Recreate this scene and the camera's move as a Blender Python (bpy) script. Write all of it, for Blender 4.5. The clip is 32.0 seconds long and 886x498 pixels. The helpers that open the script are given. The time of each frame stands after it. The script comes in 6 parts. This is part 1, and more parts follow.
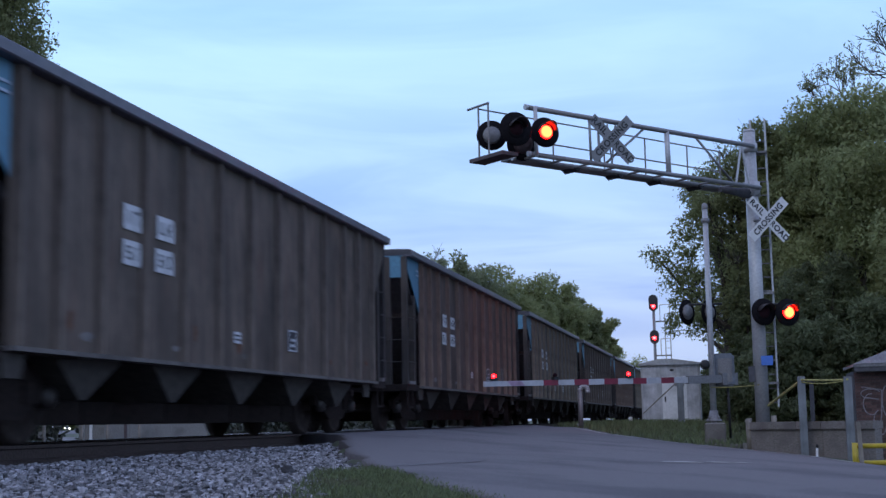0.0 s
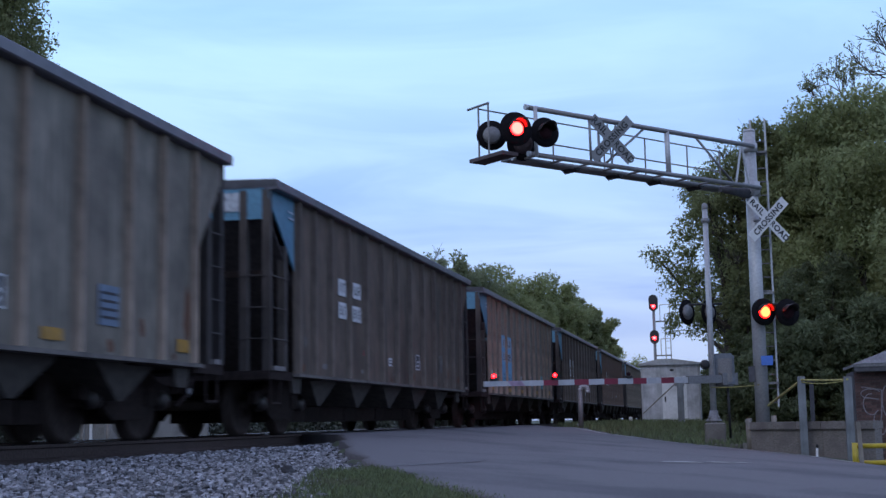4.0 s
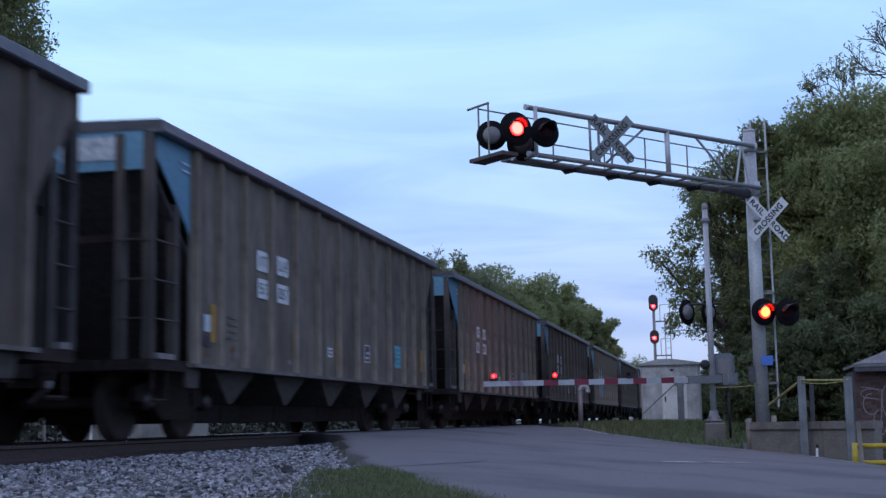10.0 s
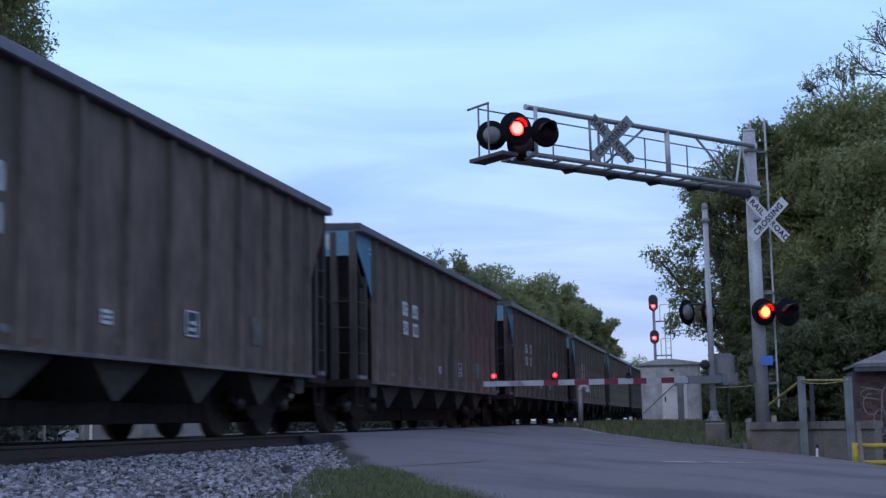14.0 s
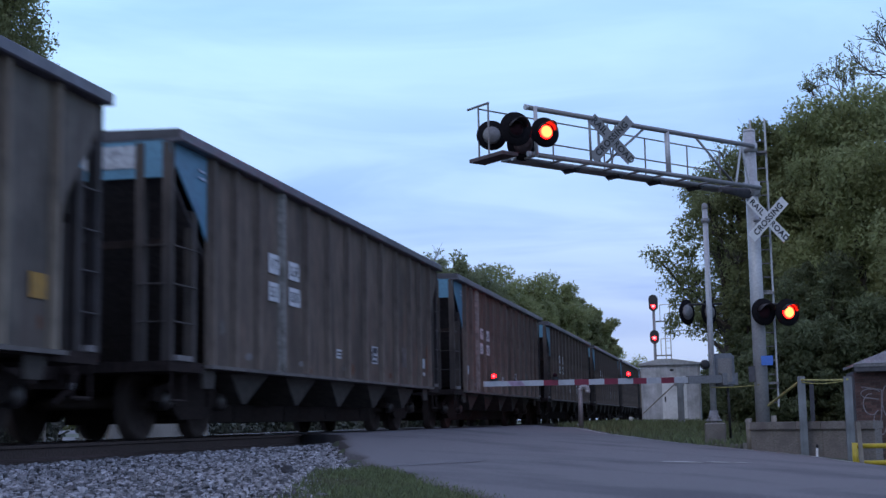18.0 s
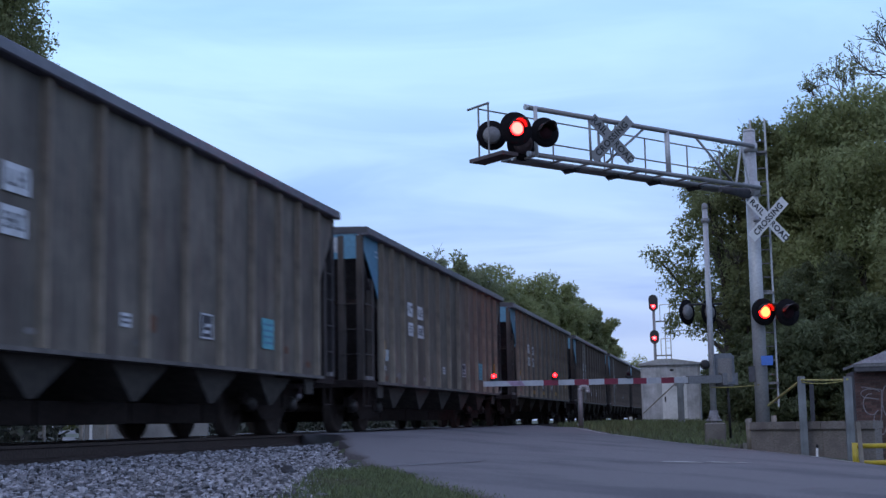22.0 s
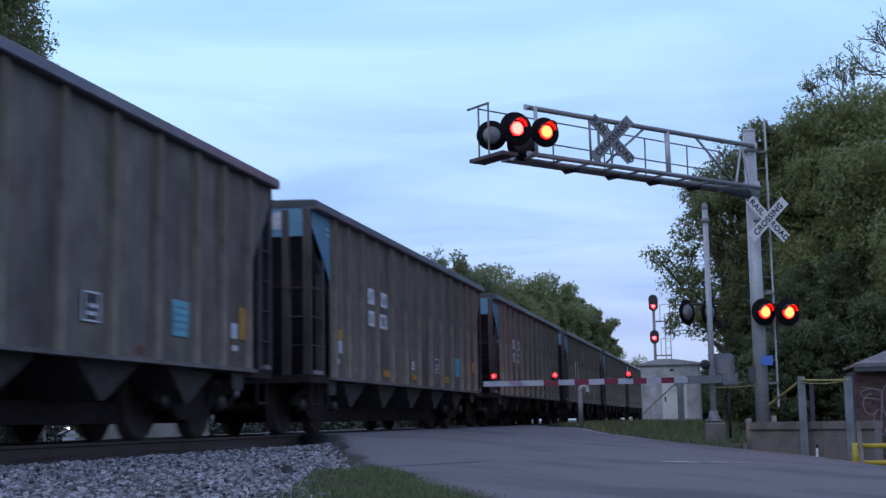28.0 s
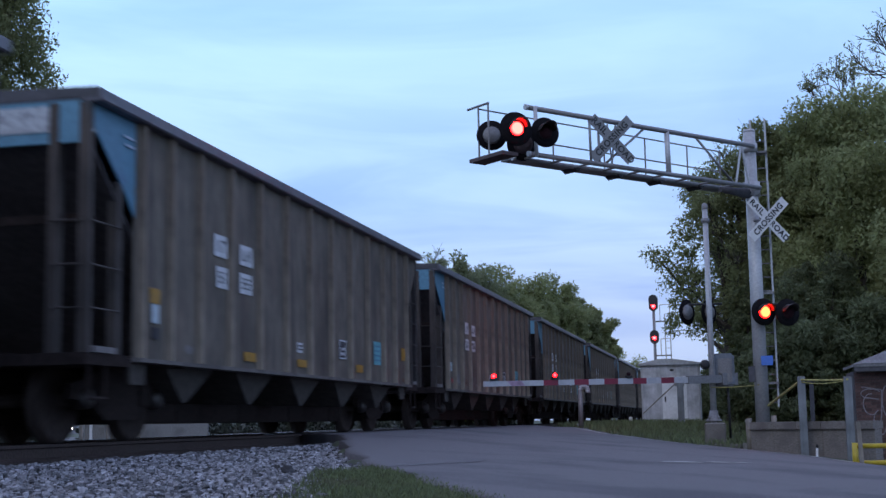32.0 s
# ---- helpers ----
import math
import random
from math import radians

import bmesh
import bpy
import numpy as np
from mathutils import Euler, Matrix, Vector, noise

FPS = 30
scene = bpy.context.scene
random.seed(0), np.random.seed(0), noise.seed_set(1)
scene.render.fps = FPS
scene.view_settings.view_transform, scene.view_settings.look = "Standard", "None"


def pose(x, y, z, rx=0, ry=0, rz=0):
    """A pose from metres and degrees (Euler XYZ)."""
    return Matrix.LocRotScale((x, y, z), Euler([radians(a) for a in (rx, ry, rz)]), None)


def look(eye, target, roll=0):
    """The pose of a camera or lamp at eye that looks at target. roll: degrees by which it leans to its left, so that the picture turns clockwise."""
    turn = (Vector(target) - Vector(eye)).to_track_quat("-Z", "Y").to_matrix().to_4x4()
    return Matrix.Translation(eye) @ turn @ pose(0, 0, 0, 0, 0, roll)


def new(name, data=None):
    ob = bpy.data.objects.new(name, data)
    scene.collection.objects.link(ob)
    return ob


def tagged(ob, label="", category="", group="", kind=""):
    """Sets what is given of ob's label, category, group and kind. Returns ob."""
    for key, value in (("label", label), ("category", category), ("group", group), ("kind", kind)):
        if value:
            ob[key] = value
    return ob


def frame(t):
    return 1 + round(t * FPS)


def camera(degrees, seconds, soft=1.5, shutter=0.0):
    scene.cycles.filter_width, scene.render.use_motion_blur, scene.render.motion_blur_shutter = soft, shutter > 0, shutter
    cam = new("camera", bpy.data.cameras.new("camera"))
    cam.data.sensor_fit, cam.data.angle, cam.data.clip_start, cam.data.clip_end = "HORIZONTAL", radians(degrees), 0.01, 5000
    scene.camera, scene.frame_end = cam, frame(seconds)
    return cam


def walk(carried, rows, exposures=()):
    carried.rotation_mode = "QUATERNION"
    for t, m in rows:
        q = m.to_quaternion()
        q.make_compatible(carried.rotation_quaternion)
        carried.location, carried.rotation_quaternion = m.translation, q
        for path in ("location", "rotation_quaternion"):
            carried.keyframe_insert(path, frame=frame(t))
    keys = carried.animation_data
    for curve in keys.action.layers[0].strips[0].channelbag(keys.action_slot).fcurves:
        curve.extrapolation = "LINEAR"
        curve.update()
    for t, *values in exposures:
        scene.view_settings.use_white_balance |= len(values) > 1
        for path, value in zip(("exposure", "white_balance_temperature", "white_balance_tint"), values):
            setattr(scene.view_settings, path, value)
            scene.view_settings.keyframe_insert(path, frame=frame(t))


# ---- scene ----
cam = camera(37.0, 32.0, soft=1.45, shutter=0.5)
EYE = pose(7.81, 0, 0.15, 97.44, 0, 12.03) @ pose(0, 0, 0, 0, 0, -1.07)
walk(cam, [(0, EYE), (32, EYE)], [(0, 0.0), (32, 0.0)])

# ---- light: a blue dusk under thin cloud ----
world = bpy.data.worlds.new("dusk_sky")
scene.world = world
world.use_nodes = True
wn, wl = world.node_tree.nodes, world.node_tree.links
wn.clear()
SUN_UP, SUN_TURN = radians(9), radians(200)
sky = wn.new("ShaderNodeTexSky")
sky.sky_type, sky.sun_disc, sky.sun_elevation, sky.sun_rotation = "NISHITA", False, SUN_UP, SUN_TURN
sky.air_density, sky.dust_density, sky.ozone_density = 1.0, 0.4, 3.0
gain = wn.new("ShaderNodeVectorMath")
gain.operation = "SCALE"
gain.inputs["Scale"].default_value = 0.14
wl.new(sky.outputs[0], gain.inputs[0])
where = wn.new("ShaderNodeTexCoord")
split = wn.new("ShaderNodeSeparateXYZ")
wl.new(where.outputs["Generated"], split.inputs[0])
fade = wn.new("ShaderNodeValToRGB")
fade.color_ramp.elements[0].position, fade.color_ramp.elements[0].color = 0.0, (0.49, 0.58, 0.84, 1)
fade.color_ramp.elements[1].position, fade.color_ramp.elements[1].color = 1.0, (0.54, 0.62, 1.06, 1)
for place, tone in ((0.07, (0.48, 0.61, 0.91, 1)), (0.16, (0.475, 0.685, 1.05, 1)), (0.30, (0.495, 0.79, 1.18, 1)), (0.5, (0.56, 0.72, 1.14, 1))):
    fade.color_ramp.elements.new(place).color = tone
wl.new(split.outputs["Z"], fade.inputs[0])
flat = wn.new("ShaderNodeMapping")
flat.inputs["Scale"].default_value = (1.3, 1.3, 5.2)
flat.inputs["Rotation"].default_value = (radians(4), radians(-13), 0)
wl.new(where.outputs["Generated"], flat.inputs["Vector"])
streak = wn.new("ShaderNodeTexNoise")
streak.inputs["Scale"].default_value, streak.inputs["Detail"].default_value = 1.9, 5.0
streak.inputs["Roughness"].default_value, streak.inputs["Distortion"].default_value = 0.5, 0.5
wl.new(flat.outputs[0], streak.inputs["Vector"])
veil = wn.new("ShaderNodeValToRGB")
veil.color_ramp.elements[0].position, veil.color_ramp.elements[0].color = 0.36, (0.86, 0.875, 0.92, 1)
veil.color_ramp.elements[1].position, veil.color_ramp.elements[1].color = 0.64, (1.11, 1.06, 1.02, 1)
wl.new(streak.outputs["Fac"], veil.inputs[0])
thin = wn.new("ShaderNodeMapping")
thin.inputs["Scale"].default_value = (1.8, 1.8, 13.0)
thin.inputs["Rotation"].default_value = (radians(-3), radians(4), 0.6)
wl.new(where.outputs["Generated"], thin.inputs["Vector"])
wisp = wn.new("ShaderNodeTexNoise")
wisp.inputs["Scale"].default_value, wisp.inputs["Detail"].default_value, wisp.inputs["Distortion"].default_value = 1.7, 6.0, 0.8
wl.new(thin.outputs[0], wisp.inputs["Vector"])
bands = wn.new("ShaderNodeValToRGB")
bands.color_ramp.elements[0].position, bands.color_ramp.elements[0].color = 0.42, (0.86, 0.88, 0.945, 1)
bands.color_ramp.elements[1].position, bands.color_ramp.elements[1].color = 0.58, (1.12, 1.09, 1.035, 1)
wl.new(wisp.outputs["Fac"], bands.inputs[0])
layer = wn.new("ShaderNodeMix")
layer.data_type, layer.blend_type = "RGBA", "MULTIPLY"
low_cloud = wn.new("ShaderNodeMapRange")
low_cloud.inputs["From Min"].default_value, low_cloud.inputs["From Max"].default_value = 0.26, 0.12
low_cloud.inputs["To Min"].default_value, low_cloud.inputs["To Max"].default_value = 0.35, 1.0
wl.new(split.outputs["Z"], low_cloud.inputs["Value"])
wl.new(low_cloud.outputs[0], layer.inputs["Factor"])
wl.new(veil.outputs[0], layer.inputs[6])
wl.new(bands.outputs[0], layer.inputs[7])
cloudy = wn.new("ShaderNodeMix")
cloudy.data_type, cloudy.blend_type = "RGBA", "MULTIPLY"
cloudy.inputs["Factor"].default_value = 1.0
wl.new(fade.outputs[0], cloudy.inputs[6])
wl.new(layer.outputs[2], cloudy.inputs[7])
over = wn.new("ShaderNodeMix")
over.data_type = "RGBA"
over.inputs["Factor"].default_value = 0.92
wl.new(gain.outputs[0], over.inputs[6])
wl.new(cloudy.outputs[2], over.inputs[7])
# the cloud thins and brightens towards the west
west = wn.new("ShaderNodeMapRange")
west.inputs["From Min"].default_value, west.inputs["From Max"].default_value = 0.0, -0.7
wl.new(split.outputs["X"], west.inputs["Value"])
paler = wn.new("ShaderNodeMix")
paler.data_type, paler.blend_type = "RGBA", "MULTIPLY"
paler.inputs[7].default_value = (1.10, 1.13, 1.10, 1)
wl.new(west.outputs[0], paler.inputs["Factor"])
wl.new(over.outputs[2], paler.inputs[6])
glow = wn.new("ShaderNodeBackground")
glow.inputs["Strength"].default_value = 1.06
tint = wn.new("ShaderNodeMix")
tint.data_type, tint.blend_type = "RGBA", "MULTIPLY"
tint.inputs["Factor"].default_value = 1.0
tint.inputs[7].default_value = (0.970, 1.0, 1.076, 1)
wl.new(paler.outputs[2], tint.inputs[6])
wl.new(tint.outputs[2], glow.inputs["Color"])
wl.new(glow.outputs[0], wn.new("ShaderNodeOutputWorld").inputs["Surface"])

sun = new("sun", bpy.data.lights.new("sun", "SUN"))
sun.data.energy, sun.data.angle, sun.data.color = 0.55, radians(40), (1.0, 0.93, 0.86)
sun.matrix_world = look((math.sin(SUN_TURN) * 50, math.cos(SUN_TURN) * 50, math.tan(SUN_UP) * 50 + 30), (0, 0, 0))


# the gate mast's far-facing crossing lights throw their red beams across the passing cars
for x, y in ((6.62, 31.86), (7.12, 32.10)):
    beam = new("flashing_light_beam", bpy.data.lights.new("flashing_light_beam", "SPOT"))
    beam.data.energy, beam.data.color, beam.data.spot_size, beam.data.spot_blend, beam.data.shadow_soft_size = 55, (1.0, 0.07, 0.05), radians(110), 0.9, 0.12
    beam.matrix_world = look((x, y, 2.60), (x - 8.3, y + 6.5, 1.6))


# ---- materials ----
def surface(name, base, rough=0.7, metal=0.0, grain=18.0, vary=0.25, bump=0.15, stain=None, stain_at=0.55, stain_scale=1.3,
            streaks=False, per_object=0.0, per_island=0.0, stretch=None, rust=0.0):
    """A worn surface: fine grain, broad stains, optional rain streaks running down."""
    m = bpy.data.materials.new(name)
    m.use_nodes = True
    nt = m.node_tree
    n, l = nt.nodes, nt.links
    bsdf = n["Principled BSDF"]
    bsdf.inputs["Roughness"].default_value, bsdf.inputs["Metallic"].default_value = rough, metal
    at = n.new("ShaderNodeTexCoord")
    spread = n.new("ShaderNodeMapping")
    spread.inputs["Scale"].default_value = stretch or ((1, 1, 0.12) if streaks else (1, 1, 1))
    l.new(at.outputs["Object"], spread.inputs["Vector"])
    fine = n.new("ShaderNodeTexNoise")
    fine.inputs["Scale"].default_value, fine.inputs["Detail"].default_value = grain, 6
    l.new(spread.outputs[0], fine.inputs["Vector"])
    broad = n.new("ShaderNodeTexNoise")
    broad.inputs["Scale"].default_value, broad.inputs["Detail"].default_value = stain_scale, 4
    l.new(spread.outputs[0] if streaks else at.outputs["Object"], broad.inputs["Vector"])
    tone = n.new("ShaderNodeValToRGB")
    lo, hi = tone.color_ramp.elements
    lo.position, hi.position = 0.3, 0.72
    lo.color = (*[c * (1 - vary) for c in base], 1)
    hi.color = (*[min(1, c * (1 + vary)) for c in base], 1)
    l.new(fine.outputs["Fac"], tone.inputs[0])
    out = tone.outputs[0]
    mask = n.new("ShaderNodeValToRGB")
    mask.color_ramp.elements[0].position, mask.color_ramp.elements[1].position = stain_at, stain_at + 0.16
    l.new(broad.outputs["Fac"], mask.inputs[0])
    mix = n.new("ShaderNodeMix")
    mix.data_type = "RGBA"
    l.new(mask.outputs[0], mix.inputs["Factor"])
    l.new(out, mix.inputs[6])
    mix.inputs[7].default_value = (*(stain or [c * 0.7 for c in base]), 1)
    out = mix.outputs[2]
    if streaks:
        # grimy cloudiness over the runs
        grime = n.new("ShaderNodeTexNoise")
        grime.inputs["Scale"].default_value, grime.inputs["Detail"].default_value, grime.inputs["Roughness"].default_value = 1.9, 6, 0.62
        l.new(at.outputs["Object"], grime.inputs["Vector"])
        worn = n.new("ShaderNodeValToRGB")
        worn.color_ramp.elements[0].position, worn.color_ramp.elements[0].color = 0.34, (0.68, 0.67, 0.66, 1)
        worn.color_ramp.elements[1].position, worn.color_ramp.elements[1].color = 0.66, (1.3, 1.26, 1.24, 1)
        l.new(grime.outputs["Fac"], worn.inputs[0])
        over_all = n.new("ShaderNodeMix")
        over_all.data_type, over_all.blend_type = "RGBA", "MULTIPLY"
        over_all.inputs["Factor"].default_value = 1.0
        l.new(out, over_all.inputs[6])
        l.new(worn.outputs[0], over_all.inputs[7])
        out = over_all.outputs[2]
    if rust:
        # rust bleeding through in upright runs
        runs = n.new("ShaderNodeMapping")
        runs.inputs["Scale"].default_value, runs.inputs["Location"].default_value = (1.6, 1.6, 0.45), (3.1, 1.7, 0.4)
        l.new(at.outputs["Object"], runs.inputs["Vector"])
        bleed = n.new("ShaderNodeTexNoise")
        bleed.inputs["Scale"].default_value, bleed.inputs["Detail"].default_value, bleed.inputs["Roughness"].default_value = 1.8, 7, 0.66
        l.new(runs.outputs[0], bleed.inputs["Vector"])
        cover = n.new("ShaderNodeMapRange")
        cover.inputs["From Min"].default_value, cover.inputs["From Max"].default_value, cover.inputs["To Max"].default_value = 0.52, 0.74, rust
        l.new(bleed.outputs["Fac"], cover.inputs["Value"])
        rusted = n.new("ShaderNodeMix")
        rusted.data_type = "RGBA"
        rusted.inputs[7].default_value = (0.105, 0.052, 0.034, 1)
        l.new(cover.outputs[0], rusted.inputs["Factor"])
        l.new(out, rusted.inputs[6])
        out = rusted.outputs[2]
    if per_object or per_island:
        if per_object:
            rnd = n.new("ShaderNodeObjectInfo").outputs["Random"]
        else:
            rnd = n.new("ShaderNodeNewGeometry").outputs["Random Per Island"]
        span = n.new("ShaderNodeMapRange")
        amount = per_object or per_island
        span.inputs["To Min"].default_value, span.inputs["To Max"].default_value = 1 - amount, 1 + amount
        l.new(rnd, span.inputs["Value"])
        hsv = n.new("ShaderNodeHueSaturation")
        l.new(span.outputs[0], hsv.inputs["Value"])
        l.new(out, hsv.inputs["Color"])
        out = hsv.outputs[0]
    l.new(out, bsdf.inputs["Base Color"])
    if bump:
        b = n.new("ShaderNodeBump")
        b.inputs["Strength"].default_value, b.inputs["Distance"].default_value = bump, 0.02
        l.new(fine.outputs["Fac"], b.inputs["Height"])
        l.new(b.outputs[0], bsdf.inputs["Normal"])
    return m


def lamp_glass(name, colour, strength, core, radius=0.15, inner=0.58, outer=0.86):
    """A lit lens: brightest in the middle, deeper at the rim."""
    m = bpy.data.materials.new(name)
    m.use_nodes = True
    n, l = m.node_tree.nodes, m.node_tree.links
    bsdf = n["Principled BSDF"]
    bsdf.inputs["Base Color"].default_value = (*[c * 0.3 for c in colour], 1)
    at = n.new("ShaderNodeTexCoord")
    flatten = n.new("ShaderNodeVectorMath")
    flatten.operation = "MULTIPLY"
    flatten.inputs[1].default_value = (1, 0, 1)
    l.new(at.outputs["Object"], flatten.inputs[0])
    far = n.new("ShaderNodeVectorMath")
    far.operation = "LENGTH"
    l.new(flatten.outputs[0], far.inputs[0])
    ramp = n.new("ShaderNodeValToRGB")
    ramp.color_ramp.elements[0].position, ramp.color_ramp.elements[0].color = inner, (*core, 1)
    ramp.color_ramp.elements[1].position, ramp.color_ramp.elements[1].color = outer, (*colour, 1)
    scale = n.new("ShaderNodeMath")
    scale.operation = "MULTIPLY"
    scale.inputs[1].default_value = 1 / radius
    l.new(far.outputs["Value"], scale.inputs[0])
    l.new(scale.outputs[0], ramp.inputs[0])
    l.new(ramp.outputs[0], bsdf.inputs["Emission Color"])
    bsdf.inputs["Emission Strength"].default_value = strength
    return m


ASPHALT = surface("asphalt", (0.116, 0.110, 0.112), 0.85, grain=60, vary=0.4, bump=0.4, stain=(0.062, 0.060, 0.065), stain_at=0.50, stain_scale=0.42)
CRACK = surface("crack_filler", (0.074, 0.072, 0.075), 0.6, grain=30)
CHALK = surface("worn_road_paint", (0.32, 0.31, 0.29), 0.8, grain=25, vary=0.4, stain=(0.14, 0.14, 0.135), stain_at=0.5, stain_scale=3)
SOIL = surface("grassy_soil", (0.05, 0.062, 0.03), 0.95, grain=9, vary=0.45, bump=0.5, stain=(0.075, 0.062, 0.042), stain_at=0.56, stain_scale=0.5)
# dark bed: oily ballast by the rail, plus gap shade between stones as colour
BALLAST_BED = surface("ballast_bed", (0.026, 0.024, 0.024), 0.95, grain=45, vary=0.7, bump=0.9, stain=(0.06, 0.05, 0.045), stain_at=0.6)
STONE = surface("ballast_stone", (0.21, 0.21, 0.22), 0.85, grain=30, vary=0.4, bump=0.3, per_island=0.85, stain=(0.05, 0.05, 0.055), stain_at=0.54, stain_scale=18)
HEDGE_LEAF = surface("hedge_leaf", (0.06, 0.066, 0.042), 0.6, grain=2, vary=0.4, bump=0, per_island=0.4, stain=(0.1, 0.09, 0.07), stain_at=0.55, stain_scale=0.4)
# end-bay posts and rungs: the open bay's shade is put into a darker paint
END_PAINT = surface("shaded_end_paint", (0.050, 0.041, 0.037), 0.72, 0.1, grain=14, vary=0.3, bump=0.12, stain=(0.034, 0.029, 0.03), stain_at=0.5, stain_scale=2.0, streaks=True)
DARK_STONE = surface("dark_stone", (0.03, 0.03, 0.033), 0.8, grain=20)
TIE_WOOD = surface("creosoted_wood", (0.045, 0.034, 0.028), 0.85, grain=25, vary=0.35, bump=0.4, per_object=0.3, stretch=(1, 6, 6))
RAIL_SIDE = surface("rusty_rail", (0.060, 0.041, 0.035), 0.8, 0.2, grain=30, vary=0.35, bump=0.3)
RAIL_HEAD = surface("polished_rail_head", (0.55, 0.54, 0.53), 0.22, 1.0, grain=40, vary=0.15, bump=0.05)
BLADE = surface("grass_blade", (0.104, 0.130, 0.056), 0.8, grain=4, vary=0.3, bump=0, per_island=0.45, stain=(0.105, 0.108, 0.06), stain_at=0.55)

STEEL_PAINT = {
    "pale": surface("faded_grey_car_paint", (0.176, 0.158, 0.128), 0.66, 0.1, grain=14, vary=0.32, bump=0.12, stain=(0.122, 0.104, 0.083), stain_at=0.5, stain_scale=1.6, streaks=True, rust=0.22),
    "grey": surface("grey_brown_car_paint", (0.120, 0.103, 0.083), 0.66, 0.1, grain=14, vary=0.32, bump=0.12, stain=(0.067, 0.053, 0.044), stain_at=0.5, stain_scale=1.6, streaks=True, rust=0.42),
    "brown": surface("sooty_brown_car_paint", (0.108, 0.081, 0.063), 0.68, 0.1, grain=14, vary=0.32, bump=0.12, stain=(0.054, 0.041, 0.032), stain_at=0.5, stain_scale=1.6, streaks=True, rust=0.55),
    "rust": surface("rusty_brown_car_paint", (0.086, 0.059, 0.050), 0.7, 0.1, grain=14, vary=0.34, bump=0.12, stain=(0.056, 0.036, 0.028), stain_at=0.48, stain_scale=1.6, streaks=True, rust=0.70),
}
# ribs paler than their sheets: the ribs' shading contrast is put into the paint
RIB_LIT_PAINT = {
    "pale": surface("rib_faded_grey_lit", (0.335, 0.262, 0.205), 0.6, 0.1, grain=16, vary=0.25, bump=0.1, stain=(0.171, 0.125, 0.089), stain_at=0.52, streaks=True),
    "grey": surface("rib_worn_grey_lit", (0.246, 0.207, 0.157), 0.6, 0.1, grain=16, vary=0.25, bump=0.1, stain=(0.143, 0.101, 0.072), stain_at=0.52, streaks=True),
    "brown": surface("rib_sooty_lit", (0.171, 0.136, 0.110), 0.65, 0.1, grain=16, vary=0.25, bump=0.1, stain=(0.087, 0.064, 0.052), stain_at=0.5, streaks=True),
    "rust": surface("rib_rusty_lit", (0.206, 0.148, 0.111), 0.65, 0.1, grain=16, vary=0.25, bump=0.1, stain=(0.136, 0.081, 0.059), stain_at=0.5, streaks=True),
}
STRIPE = surface("pale_worn_rib", (0.2, 0.185, 0.165), 0.65, 0.1, grain=18, vary=0.35, bump=0.1, stain=(0.11, 0.095, 0.08), stain_at=0.5, stain_scale=6)
SILL_PAINT = surface("dusty_sill", (0.13, 0.115, 0.105), 0.7, 0.1, grain=12, vary=0.35, bump=0.1, stain=(0.075, 0.065, 0.06), stain_at=0.5, stain_scale=2)
RUST = surface("bare_rust", (0.125, 0.058, 0.032), 0.85, grain=18, vary=0.35, bump=0.1)
CHORD = surface("top_chord_paint", (0.082, 0.078, 0.104), 0.42, 0.1, grain=10, vary=0.35, bump=0.12, stain=(0.13, 0.12, 0.135), stain_at=0.55, stain_scale=2.0)
UNDER = surface("sooty_underframe", (0.029, 0.021, 0.019), 0.95, 0.0, grain=18, vary=0.35, bump=0.3)
CHUTE = surface("dusty_chute_steel", (0.050, 0.042, 0.036), 0.95, 0.0, grain=10, vary=0.35, bump=0.15, stain=(0.05, 0.043, 0.038), stain_at=0.5, stain_scale=2)
# slope sheets of the end bays, their colour lowered for the same shade
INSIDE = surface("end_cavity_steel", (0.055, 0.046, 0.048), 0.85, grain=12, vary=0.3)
BLUE = surface("faded_blue_paint", (0.075, 0.205, 0.300), 0.55, grain=12, vary=0.2, bump=0.05, stain=(0.06, 0.12, 0.22), stain_at=0.6, stain_scale=2)
SKYBLUE = surface("light_blue_panel_paint", (0.14, 0.38, 0.60), 0.55, grain=12, vary=0.15, bump=0.05, stain=(0.10, 0.27, 0.42), stain_at=0.62)
TEAL = surface("teal_sticker", (0.10, 0.36, 0.42), 0.5, grain=8, vary=0.2, bump=0)
WHITE = surface("stencil_white", (0.58, 0.59, 0.61), 0.6, grain=9, vary=0.12, bump=0, stain=(0.27, 0.27, 0.27), stain_at=0.55, stain_scale=6)
SCUFFED = surface("scuffed_stencil", (0.34, 0.36, 0.39), 0.6, grain=16, vary=0.3, bump=0, stain=(0.10, 0.11, 0.13), stain_at=0.54, stain_scale=7)
INK = surface("stencil_black", (0.022, 0.022, 0.03), 0.6, grain=9, bump=0)
YELLOW = surface("reflective_yellow", (0.36, 0.19, 0.025), 0.5, grain=10, vary=0.25, bump=0, stain=(0.2, 0.12, 0.03), stain_at=0.55, stain_scale=6)
WHEEL = surface("wheel_steel", (0.048, 0.036, 0.032), 0.85, 0.0, grain=12)
for m in (UNDER, WHEEL):
    m.node_tree.nodes["Principled BSDF"].inputs["Specular IOR Level"].default_value = 0.15
# pale dust for patches; on the step plates the same tone paints their glint
DUST_AND_GLINT = surface("pale_dust_and_glint", (0.18, 0.165, 0.16), 0.8, grain=12, vary=0.3, bump=0.05)
WASHED = surface("washed_out_paint", (0.34, 0.42, 0.52), 0.6, grain=10, vary=0.2, bump=0)
